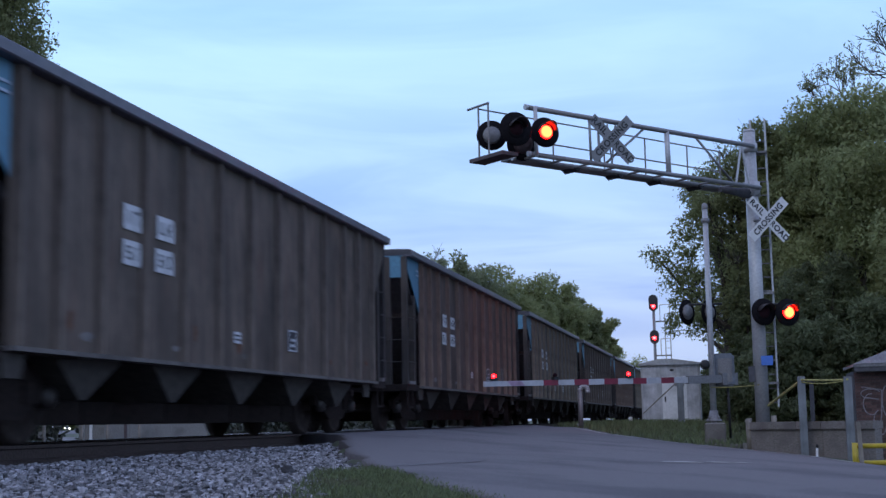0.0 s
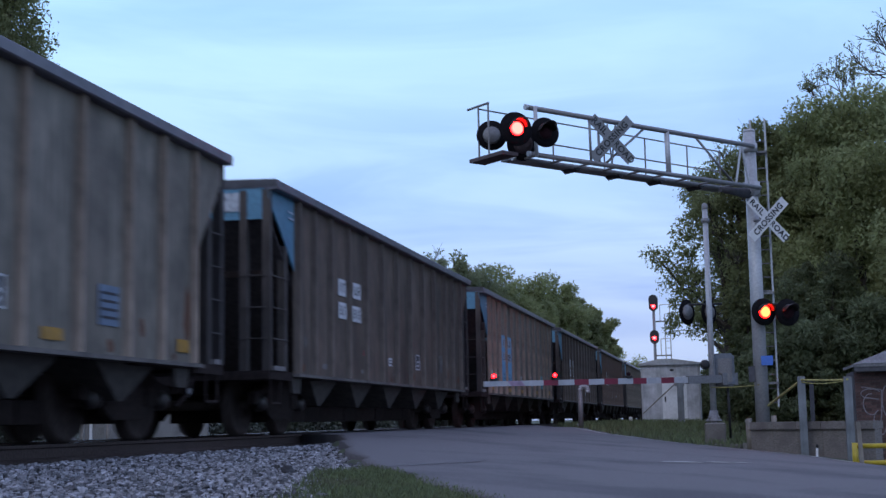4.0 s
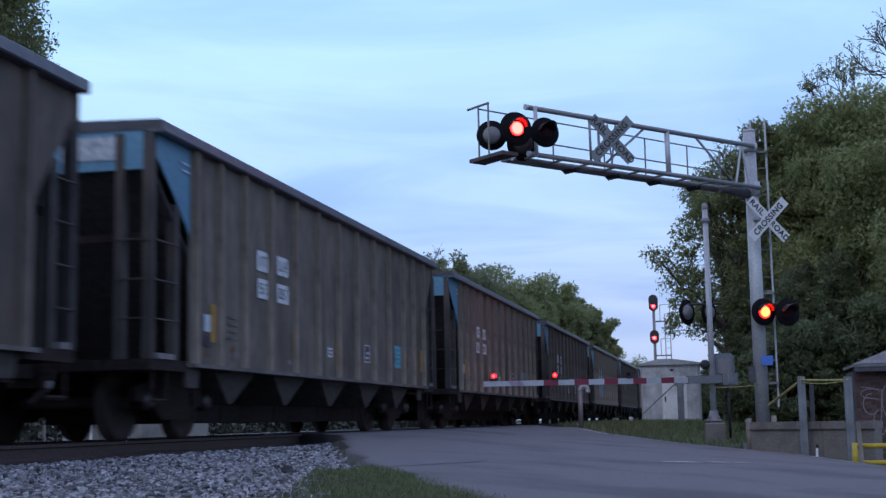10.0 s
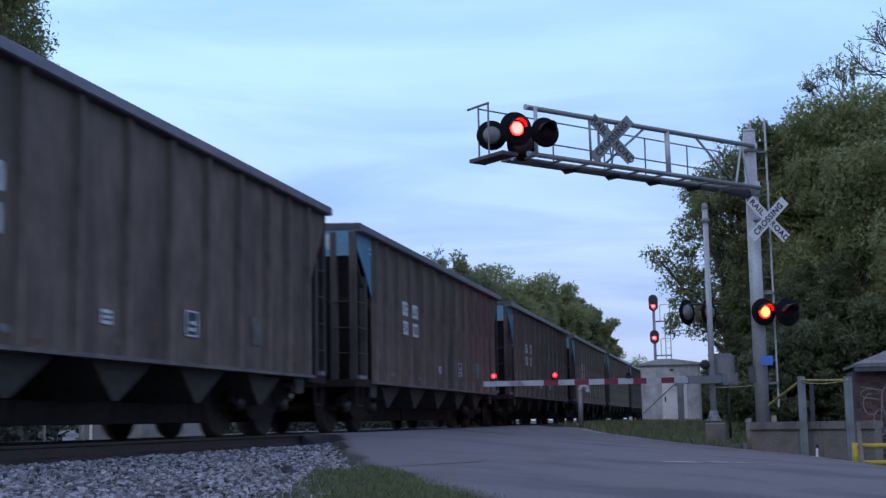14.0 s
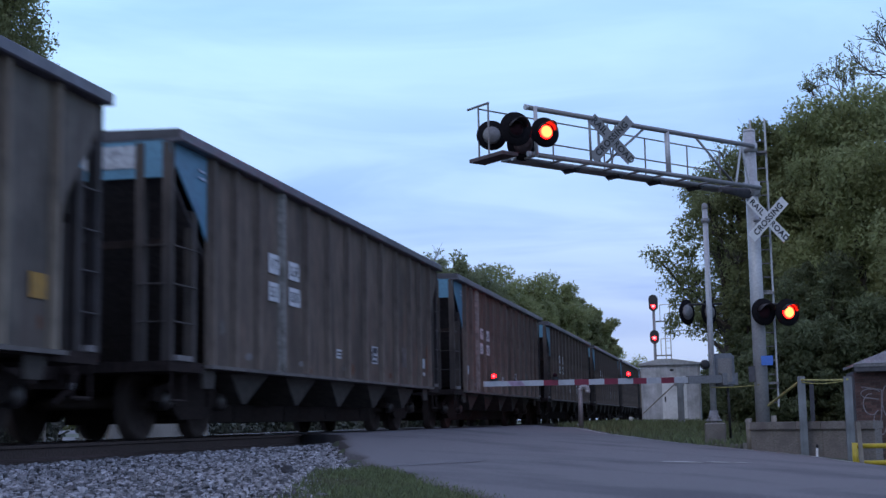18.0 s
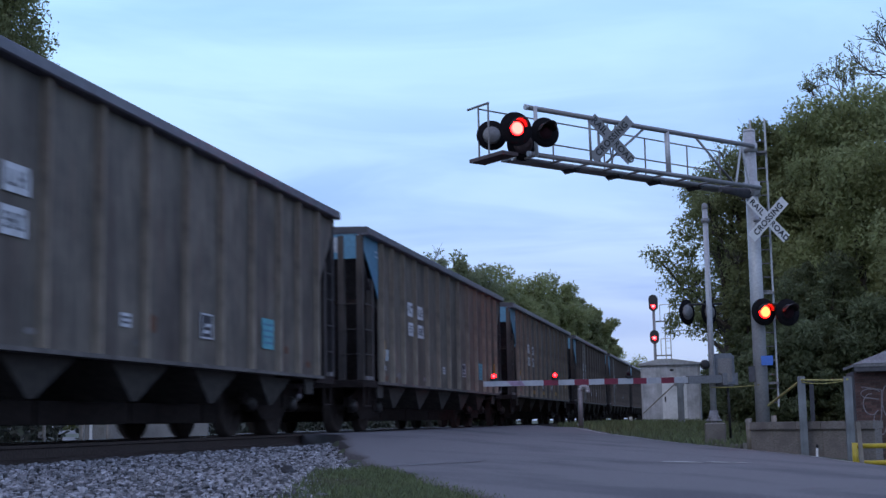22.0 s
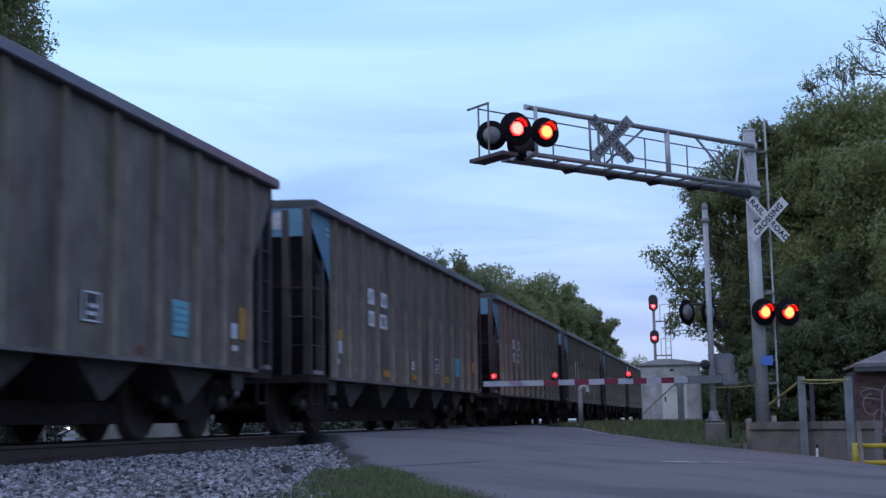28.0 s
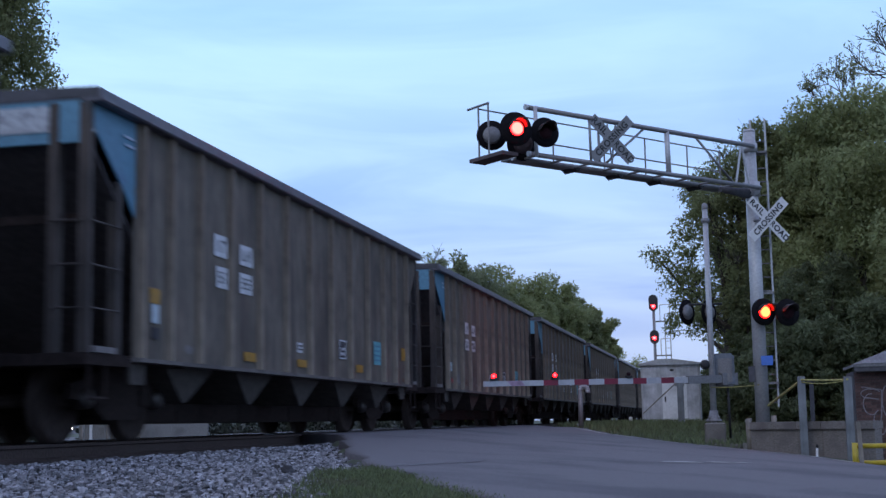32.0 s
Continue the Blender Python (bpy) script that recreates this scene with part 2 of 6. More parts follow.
TAG_WHITE = surface("bluish_white_tag", (0.44, 0.52, 0.56), 0.55, grain=9, vary=0.12, bump=0, stain=(0.30, 0.34, 0.36), stain_at=0.58, stain_scale=6)
FADED_GREEN = surface("faded_sticker", (0.11, 0.20, 0.20), 0.6, grain=9, vary=0.2, bump=0)
FADED_BLUE = surface("faded_blue_sticker", (0.13, 0.18, 0.25), 0.6, grain=9, vary=0.2, bump=0)
MARK_RED = surface("red_paint_mark", (0.30, 0.03, 0.04), 0.6, grain=9, vary=0.2, bump=0)
CAP_STEEL = surface("worn_bearing_cap", (0.055, 0.045, 0.042), 0.5, 0.3, grain=12, vary=0.3)
COAL = surface("coal_load", (0.012, 0.012, 0.013), 0.5, grain=25, vary=0.5, bump=0.9)

GALV = surface("galvanised_steel", (0.40, 0.40, 0.41), 0.5, 0.35, grain=25, vary=0.15, bump=0.05, stain=(0.3, 0.3, 0.31), stain_at=0.55, stain_scale=2)
GALV_DARK = surface("weathered_steel", (0.20, 0.195, 0.20), 0.55, 0.3, grain=25, vary=0.2, bump=0.05)
BLACK = surface("matt_black_paint", (0.018, 0.018, 0.02), 0.6, grain=20, vary=0.3, bump=0.05)
SIGN_WHITE = surface("sign_white", (0.56, 0.56, 0.55), 0.45, grain=12, vary=0.08, bump=0.02, stain=(0.45, 0.45, 0.44), stain_at=0.6, stain_scale=4)
SIGN_INK = surface("sign_black", (0.02, 0.02, 0.022), 0.5, grain=10, bump=0)
MECH_GREY = surface("gate_mechanism_paint", (0.15, 0.17, 0.20), 0.6, 0.1, grain=14, vary=0.2, bump=0.05)
GATE_WHITE = surface("gate_white", (0.40, 0.40, 0.42), 0.4, grain=12, vary=0.1, bump=0)
GATE_RED = surface("gate_red", (0.19, 0.012, 0.034), 0.4, grain=12, vary=0.15, bump=0)
LENS_OFF = surface("dark_red_lens", (0.022, 0.008, 0.011), 0.85, grain=40, vary=0.3, bump=0.1)
HEADLIGHT = lamp_glass("lit_headlight", (1.0, 0.78, 0.50), 30.0, (1.0, 0.86, 0.66), 9.0)
HOOD = surface("dull_hood_paint", (0.035, 0.028, 0.030), 0.55, grain=20, vary=0.3, bump=0.05)
LENS_ROSE = lamp_glass("lit_rose_lens", (1.0, 0.0006, 0.0020), 34.0, (1.0, 0.022, 0.018), 0.15, 0.66, 0.92)
LENS_ON = lamp_glass("lit_red_lens", (1.0, 0.0006, 0.0014), 34.0, (1.0, 0.030, 0.008), 0.15, 0.66, 0.88)
LAMP_ON = lamp_glass("lit_red_lamp", (1.0, 0.0006, 0.0016), 26.0, (1.0, 0.012, 0.016), 0.05, 0.35, 0.75)
SIGNAL_ON = lamp_glass("lit_signal_lens", (1.0, 0.008, 0.016), 9.0, (1.0, 0.085, 0.095), 0.13, 0.5, 0.8)
DISC = surface("dull_black_disc", (0.010, 0.009, 0.011), 0.95, grain=20, vary=0.3, bump=0)
for m in (LENS_OFF, DISC):
    m.node_tree.nodes["Principled BSDF"].inputs["Specular IOR Level"].default_value = 0.12
HUT_PAINT = surface("aluminium_hut", (0.47, 0.49, 0.53), 0.55, 0.1, grain=14, vary=0.12, bump=0.05, stain=(0.35, 0.34, 0.33), stain_at=0.58, stain_scale=1.5, streaks=True)
HUT_DOOR = surface("hut_door_paint", (0.74, 0.75, 0.77), 0.5, 0.1, grain=14, vary=0.1, bump=0.03)
HUT_ROOF = surface("hut_roof", (0.40, 0.41, 0.43), 0.6, 0.1, grain=10, vary=0.2)
TAG_BLUE = surface("blue_plate", (0.05, 0.15, 0.50), 0.45, grain=10, vary=0.1, bump=0)
CONCRETE = surface("weathered_concrete", (0.17, 0.165, 0.15), 0.9, grain=22, vary=0.25, bump=0.3, stain=(0.11, 0.105, 0.095), stain_at=0.5, stain_scale=1.8)
WALL_STONE = surface("stained_wall_concrete", (0.165, 0.150, 0.138), 0.9, grain=18, vary=0.3, bump=0.3, stain=(0.115, 0.104, 0.098), stain_at=0.5, stain_scale=1.8, stretch=(1, 1, 4))
POST_STEEL = surface("grey_post_paint", (0.145, 0.165, 0.18), 0.6, 0.1, grain=14, vary=0.2, bump=0.1, stain=(0.10, 0.105, 0.11), stain_at=0.55, streaks=True)
POST_RUST = surface("rusty_platform_steel", (0.075, 0.052, 0.055), 0.75, 0.1, grain=14, vary=0.3, bump=0.1)
# dark trim; on the brick building's fascia it paints the eave's shadow
BLACK_TRIM = surface("dark_trim_with_eave_shade", (0.055, 0.055, 0.065), 0.7, grain=14, vary=0.25, bump=0.1)
TIMBER = surface("grey_timber", (0.22, 0.205, 0.18), 0.9, grain=14, vary=0.3, bump=0.3, streaks=True)
ROPE = surface("yellow_rope", (0.36, 0.33, 0.12), 0.8, grain=30, vary=0.2, bump=0.2)
SAFETY = surface("safety_yellow", (0.42, 0.33, 0.03), 0.45, grain=10, vary=0.15, bump=0.03, stain=(0.35, 0.26, 0.05), stain_at=0.62)
BRICK = surface("old_red_brick", (0.085, 0.05, 0.046), 0.9, grain=20, vary=0.3, bump=0.4, per_object=0.35, stain=(0.17, 0.15, 0.14), stain_at=0.57, stain_scale=2.5)
MORTAR = surface("mortar", (0.075, 0.068, 0.066), 0.95, grain=30, vary=0.25, bump=0.3)
SHINGLE = surface("grey_shingle", (0.15, 0.15, 0.155), 0.9, grain=22, vary=0.3, bump=0.3, per_object=0.2)
BARK = surface("tree_bark", (0.06, 0.05, 0.04), 0.95, grain=14, vary=0.4, bump=0.6, streaks=True)
LEAF = {
    "mid": surface("leaf_mid", (0.275, 0.300, 0.138), 0.5, grain=1.5, vary=0.18, bump=0, per_island=0.12, stain=(0.292, 0.302, 0.136), stain_at=0.5, stain_scale=0.3),
    "deep": surface("leaf_deep", (0.198, 0.216, 0.098), 0.5, grain=1.5, vary=0.18, bump=0, per_island=0.12, stain=(0.218, 0.226, 0.096), stain_at=0.5, stain_scale=0.3),
    "spring": surface("leaf_spring", (0.222, 0.240, 0.132), 0.5, grain=1.5, vary=0.18, bump=0, per_island=0.12, stain=(0.194, 0.227, 0.108), stain_at=0.5, stain_scale=0.25),
}
# shrub leaves are a darkened copy: the shade behind the wall as colour
LEAF["shrub"] = surface("leaf_shrub_shaded", (0.140, 0.162, 0.084), 0.5, grain=1.5, vary=0.3, bump=0, per_island=0.3, stain=(0.12, 0.125, 0.066), stain_at=0.5, stain_scale=0.5)
for m in LEAF.values():
    # light passes through leaves
    n, l = m.node_tree.nodes, m.node_tree.links
    thin, both = n.new("ShaderNodeBsdfTranslucent"), n.new("ShaderNodeMixShader")
    both.inputs[0].default_value = 0.58
    n["Principled BSDF"].inputs["Specular IOR Level"].default_value = 0.15
    l.new(n["Principled BSDF"].inputs["Base Color"].links[0].from_socket, thin.inputs["Color"])
    l.new(n["Principled BSDF"].outputs[0], both.inputs[1])
    l.new(thin.outputs[0], both.inputs[2])
    l.new(both.outputs[0], n["Material Output"].inputs["Surface"])
# the arm's crossbuck has a darker white than the mast's
GREY_SIGN = surface("grey_sign_white", (0.175, 0.18, 0.185), 0.5, grain=12, vary=0.12, bump=0.02, stain=(0.15, 0.15, 0.15), stain_at=0.55, stain_scale=4)
GRAFFITI = surface("chalky_spray_paint", (0.20, 0.185, 0.20), 0.9, grain=20, vary=0.4, bump=0)
LOT = surface("pale_pavement", (0.18, 0.18, 0.175), 0.9, grain=20, vary=0.2, bump=0.2)


# ---- building helpers ----
def blk(bm, x0, x1, y0, y1, z0, z1, m=None):
    v = [bm.verts.new((x, y, z)) for x in (x0, x1) for y in (y0, y1) for z in (z0, z1)]
    if m is not None:
        for a in v:
            a.co = m @ a.co
    for f in ((0, 1, 3, 2), (4, 6, 7, 5), (0, 4, 5, 1), (2, 3, 7, 6), (0, 2, 6, 4), (1, 5, 7, 3)):
        bm.faces.new([v[i] for i in f])
    return bm


def tube(bm, p, q, r, r2=None, n=8):
    p, q = Vector(p), Vector(q)
    turn = (q - p).to_track_quat("Z", "Y").to_matrix()
    rings = []
    for at, rad in ((p, r), (q, r if r2 is None else r2)):
        rings.append([bm.verts.new(at + turn @ Vector((rad * math.cos(a), rad * math.sin(a), 0))) for a in [2 * math.pi * i / n for i in range(n)]])
    for i in range(n):
        j = (i + 1) % n
        bm.faces.new((rings[0][i], rings[0][j], rings[1][j], rings[1][i])).smooth = n > 6
    bm.faces.new(rings[0][::-1])
    bm.faces.new(rings[1])
    return bm


def plate(bm, pts, push):
    """A flat polygon given thickness along push."""
    push = Vector(push)
    a = [bm.verts.new(p) for p in pts]
    b = [bm.verts.new(Vector(p) + push) for p in pts]
    bm.faces.new(a[::-1])
    bm.faces.new(b)
    for i in range(len(a)):
        j = (i + 1) % len(a)
        bm.faces.new((a[i], a[j], b[j], b[i]))
    return bm


def turned(bm, profile, n=20, m=None):
    """A body of rotation about z from (radius, height) pairs."""
    rings = []
    for r, z in profile:
        rings.append([bm.verts.new(((m or Matrix()) @ Vector((r * math.cos(a), r * math.sin(a), z)))) for a in [2 * math.pi * i / n for i in range(n)]])
    for a, b in zip(rings, rings[1:]):
        for i in range(n):
            j = (i + 1) % n
            bm.faces.new((a[i], a[j], b[j], b[i])).smooth = True
    bm.faces.new(rings[0][::-1])
    bm.faces.new(rings[-1])
    return bm


def mesh(name, bm, *materials):
    bmesh.ops.recalc_face_normals(bm, faces=bm.faces[:])
    me = bpy.data.meshes.new(name)
    bm.to_mesh(me)
    bm.free()
    for m in materials:
        me.materials.append(m)
    return me


def part(name, bm, material, parent=None, label=""):
    me = bm if isinstance(bm, bpy.types.Mesh) else mesh(name, bm, *(material if isinstance(material, tuple) else (material,)))
    ob = new(name, me)
    ob.parent = parent
    return tagged(ob, label) if label else ob


def B():
    return bmesh.new()


def thing(name, m, label, category, group="", kind=""):
    ob = new(name)
    ob.empty_display_size = 0.2
    ob.matrix_basis = m
    return tagged(ob, label, category, group, kind)


def quads(name, v, material):
    """A mesh of loose four-sided leaves from an array of corners."""
    k = len(v) // 4
    me = bpy.data.meshes.new(name)
    me.vertices.add(4 * k)
    me.loops.add(4 * k)
    me.polygons.add(k)
    me.vertices.foreach_set("co", np.asarray(v, dtype=np.float32).ravel())
    me.loops.foreach_set("vertex_index", np.arange(4 * k, dtype=np.int32))
    me.polygons.foreach_set("loop_start", np.arange(0, 4 * k, 4, dtype=np.int32))
    me.polygons.foreach_set("loop_total", np.full(k, 4, dtype=np.int32))
    me.materials.append(material)
    me.update(calc_edges=True)
    return me


def raw(name, verts, faces, material, smooth=False):
    me = bpy.data.meshes.new(name)
    me.from_pydata([tuple(v) for v in verts], [], [tuple(f) for f in faces])
    me.materials.append(material)
    if smooth:
        me.polygons.foreach_set("use_smooth", [True] * len(me.polygons))
    me.update()
    return new(name, me)


def step(a, b, x):
    x = min(1, max(0, (x - a) / (b - a)))
    return x * x * (3 - 2 * x)


def rise(x, y):
    """Height of the land, rail head = 0."""
    if x > 0:
        z = -0.012 - 0.085 * min(13, max(0, x - 2.0))
        z += (-0.03 - z) * step(29, 45, y) * step(2.0, 3.5, x)
    else:
        z = -0.012 - 0.035 * min(12, max(0, -x - 2.2))
    return z


EDGE_L = [(14, -30), (11, -6), (9.4, 1.5), (7.7, 5.5), (6.5, 8.2), (5.95, 9.5), (5.5, 10.2), (4.61, 11.8), (3.3, 15.3), (2.3, 18.8), (0.2, 22.5), (-2.8, 26.5), (-9, 33), (-22, 46), (-80, 100)]
EDGE_R = [(26, -30), (18, -2), (14.5, 8), (12.4, 14), (11.3, 18.5), (10.3, 23.2), (9.42, 26.4), (8.19, 28.1), (6.65, 30.0), (4.88, 33.2), (3.53, 37.8), (-1.0, 48), (-12, 60), (-70, 118)]


def edge_at(edge, y):
    for (x0, y0), (x1, y1) in zip(edge, edge[1:]):
        if y0 <= y <= y1:
            return x0 + (x1 - x0) * (y - y0) / (y1 - y0)
    return edge[-1][0]


def on_road(x, y):
    return edge_at(EDGE_L, y) < x < edge_at(EDGE_R, y)


# ---- the land, the road and the track ----
def land():
    xs = [-1500, -600, -250, -120, -60, -30] + [-20 + i * 1.0 for i in range(17)] + [-3.2, -2.7, -2.2, 2.0, 2.4, 2.8] + [3.2 + 0.4 * i for i in range(34)] + [18, 24, 40, 80, 200, 600, 1500]
    ys = [-800, -300, -100, -40, -20, -10] + [-6 + i * 0.8 for i in range(80)] + [62, 70, 80, 100, 130, 170, 250, 400, 800, 2000]
    verts, faces = [], []
    for y in ys:
        for x in xs:
            z = rise(x, y) - 0.035 + 0.03 * noise.noise((x * 0.6, y * 0.6, 0)) * (0 if on_road(x, y) else 1)
            if abs(x) < 2.3:
                z = -0.45
            if on_road(x, y):
                z -= 0.05
            elif 0 < x < ballast_reach(y) - 0.1 and y < 21:
                z = -0.5
            verts.append((x, y, z))
    w = len(xs)
    for j in range(len(ys) - 1):
        for i in range(w - 1):
            faces.append((j * w + i, j * w + i + 1, (j + 1) * w + i + 1, (j + 1) * w + i))
    tagged(raw("ground", verts, faces, SOIL, True), "rough grassy ground beside the railway", "ground", kind="structure")


def ribbon(n_across, edge_a, edge_b, lift, jag=0.0):
    """A sheet between two edges, draped on the land."""
    def fine(edge):
        out = []
        for (x0, y0), (x1, y1) in zip(edge, edge[1:]):
            k = max(1, int(math.hypot(x1 - x0, y1 - y0) / 0.6)) if abs(y0) < 70 else 8
            k = min(k, 40)
            out += [(x0 + (x1 - x0) * i / k, y0 + (y1 - y0) * i / k) for i in range(k)]
        return out + [edge[-1]]
    a = fine(edge_a)
    b = fine(edge_b)
    m = max(len(a), len(b))

    def pick(e, t):
        k = min(len(e) - 2, int(t * (len(e) - 1)))
        u = t * (len(e) - 1) - k
        return e[k][0] + (e[k + 1][0] - e[k][0]) * u, e[k][1] + (e[k + 1][1] - e[k][1]) * u
    verts, faces = [], []
    for j in range(m):
        t = j / (m - 1)
        p, q = pick(a, t), pick(b, t)
        for i in range(-1, n_across + 2):
            s = min(1, max(0, i / n_across))
            x, y = p[0] + (q[0] - p[0]) * s, p[1] + (q[1] - p[1]) * s
            if s in (0, 1):
                x += jag * noise.noise((x * 1.7, y * 1.7, 3))
            out = i < 0 or i > n_across       # the edge turns down into the ground
            verts.append((x + (0.04 * i if out and i < 0 else 0.04 if out else 0), y, rise(x, y) + lift - (0.3 if out else 0)))
    w = n_across + 3
    for j in range(m - 1):
        for i in range(w - 1):
            faces.append((j * w + i, j * w + i + 1, (j + 1) * w + i + 1, (j + 1) * w + i))
    return verts, faces


def road():
    v, f = ribbon(60, EDGE_L, EDGE_R, 0.004, 0.25)
    tagged(raw("road", v, f, ASPHALT, True), "worn grey asphalt road over the level crossing", "road", kind="structure")

    v, f = ribbon(6, [(-68, 100), (-84, 160), (-150, 285), (-230, 450)], [(-57, 100), (-74, 160), (-141, 285), (-221, 450)], 0.01)
    tagged(raw("road", v, f, ASPHALT, True), "far asphalt road beyond the railway", "road", kind="structure")

    def strip(name, pts, half, material, label):
        verts, faces = [], []
        for k, (x, y) in enumerate(pts):
            wob = half * (0.8 + 0.7 * noise.noise((x * 2, y * 2, 7)))
            tx, ty = pts[-1][0] - pts[0][0], pts[-1][1] - pts[0][1]
            size = math.hypot(tx, ty)
            for s in (-wob / size, wob / size):
                verts.append((x - ty * s, y + tx * s, rise(x - ty * s, y + tx * s) + 0.012))
            if k:
                faces.append((2 * k - 2, 2 * k - 1, 2 * k + 1, 2 * k))
        tagged(raw(name, verts, faces, material), label, "road marking", kind="structure")

    def run(a, b, k, wave):
        return [(a[0] + (b[0] - a[0]) * i / k, a[1] + (b[1] - a[1]) * i / k + wave * noise.noise((i * 0.35, a[0], 5))) for i in range(k + 1)]
    strip("road_crack", run((4.75, 11.8), (5.2, 14.2), 24, 0.3), 0.026, CRACK, "dark crack across the asphalt")
    strip("road_crack", run((5.2, 14.2), (7.4, 18.8), 40, 0.5), 0.018, CRACK, "dark crack across the asphalt")
    strip("road_crack", run((8.2, 13.4), (9.3, 14.4), 20, 0.3), 0.02, CRACK, "dark crack across the asphalt")
    strip("road_patch", run((6.9, 17.7), (7.35, 18.6), 14, 0.06), 0.11, CHALK, "pale worn strip on the asphalt")
    strip("road_patch", run((7.5, 18.9), (8.0, 19.8), 14, 0.06), 0.10, CHALK, "pale worn strip on the asphalt")
    edge = [(edge_at(EDGE_R, 24 + 0.4 * i) - 0.22 + 0.06 * noise.noise((i * 0.7, 2, 0)), 24 + 0.4 * i) for i in range(34)]
    strip("road_edge", edge, 0.07, CHALK, "pale gritty edge of the asphalt")


def track():
    t = thing("railway_track", Matrix(), "railway track with polished rail heads on wooden ties", "railway track", kind="structure")
    for x in (-0.755, 0.755):
        side, head = B(), B()
        section = [(-0.07, -0.185), (0.07, -0.185), (0.07, -0.165), (0.012, -0.14), (0.012, -0.05), (0.036, -0.04), (0.036, -0.006), (-0.036, -0.006), (-0.036, -0.04), (-0.012, -0.05), (-0.012, -0.14), (-0.07, -0.165)]
        plate(side, [(x + a, -120, b) for a, b in section], (0, 1100, 0))
        plate(head, [(x - 0.034, -120, -0.0055), (x + 0.034, -120, -0.0055), (x + 0.026, -120, 0), (x - 0.026, -120, 0)], (0, 1100, 0))
        rail = part("rail", side, RAIL_SIDE, t)
        part("rail_head", head, RAIL_HEAD, rail, "polished running surface")
    tie = mesh("tie", blk(B(), -1.3, 1.3, -0.11, 0.11, -0.37, -0.187), TIE_WOOD)
    for i in range(46):
        ob = part("tie", tie, None, t)
        ob.location = (random.uniform(-0.04, 0.04), -2 + i * 0.53, 0)
    rest = B()
    for i in range(200):
        y = 48 + i * 0.53
        blk(rest, -1.3, 1.3, y - 0.11, y + 0.11, -0.37, -0.187)
    tagged(part("far_ties", rest, TIE_WOOD, t), kind="stuff")


def ballast_top(x, y):
    a = abs(x)
    z = -0.25 + 0.07 * step(1.3, 2.0, a)
    if a > 2.0:
        z = min(rise(x, y) - 0.05, -0.18 - 0.05 * (a - 2.0))
    return z + 0.016 * noise.noise((x * 2.3, y * 2.3, 1))


def ballast_reach(y):
    """How far the stones spread towards the road."""
    x = 5.2 if y < 7.8 else (5.2 - 0.235 * (y - 7.8) if y < 10.8 else 4.5 + 0.5 * (y - 10.8))
    return min(x, edge_at(EDGE_L, y) - 0.05)


def ballast():
    verts, faces = [], []
    ys = [-60, -30, -15] + [-6 + 0.5 * i for i in range(55)]
    for y in ys:
        right = max(2.2, ballast_reach(y)) + 0.45
        row = [-3.4 + 0.35 * i for i in range(15)] + [1.9 + (right - 1.9) * i / 9 for i in range(10)]
        verts += [(x, y, ballast_top(x, y)) for x in row]
    w = 25
    for j in range(len(ys) - 1):
        for i in range(w - 1):
            faces.append((j * w + i, j * w + i + 1, (j + 1) * w + i + 1, (j + 1) * w + i))
    tagged(raw("ballast_bed", verts, faces, BALLAST_BED, True), "dark bed under the track's crushed stone, gap shade in colour", "ballast", kind="structure")
    verts, faces = [], []
    for y in (46, 60, 90, 140, 220, 400, 900):
        verts += [(x, y, z) for x, z in ((-3.4, -0.3), (-1.9, -0.14), (-1.2, -0.2), (1.2, -0.2), (1.9, -0.14), (3.0, -0.16))]
    for j in range(6):
        for i in range(5):
            faces.append((j * 6 + i, j * 6 + i + 1, (j + 1) * 6 + i + 1, (j + 1) * 6 + i))
    tagged(raw("ballast_bed", verts, faces, BALLAST_BED), "dark bed under the track's crushed stone, gap shade in colour", "ballast", kind="structure")


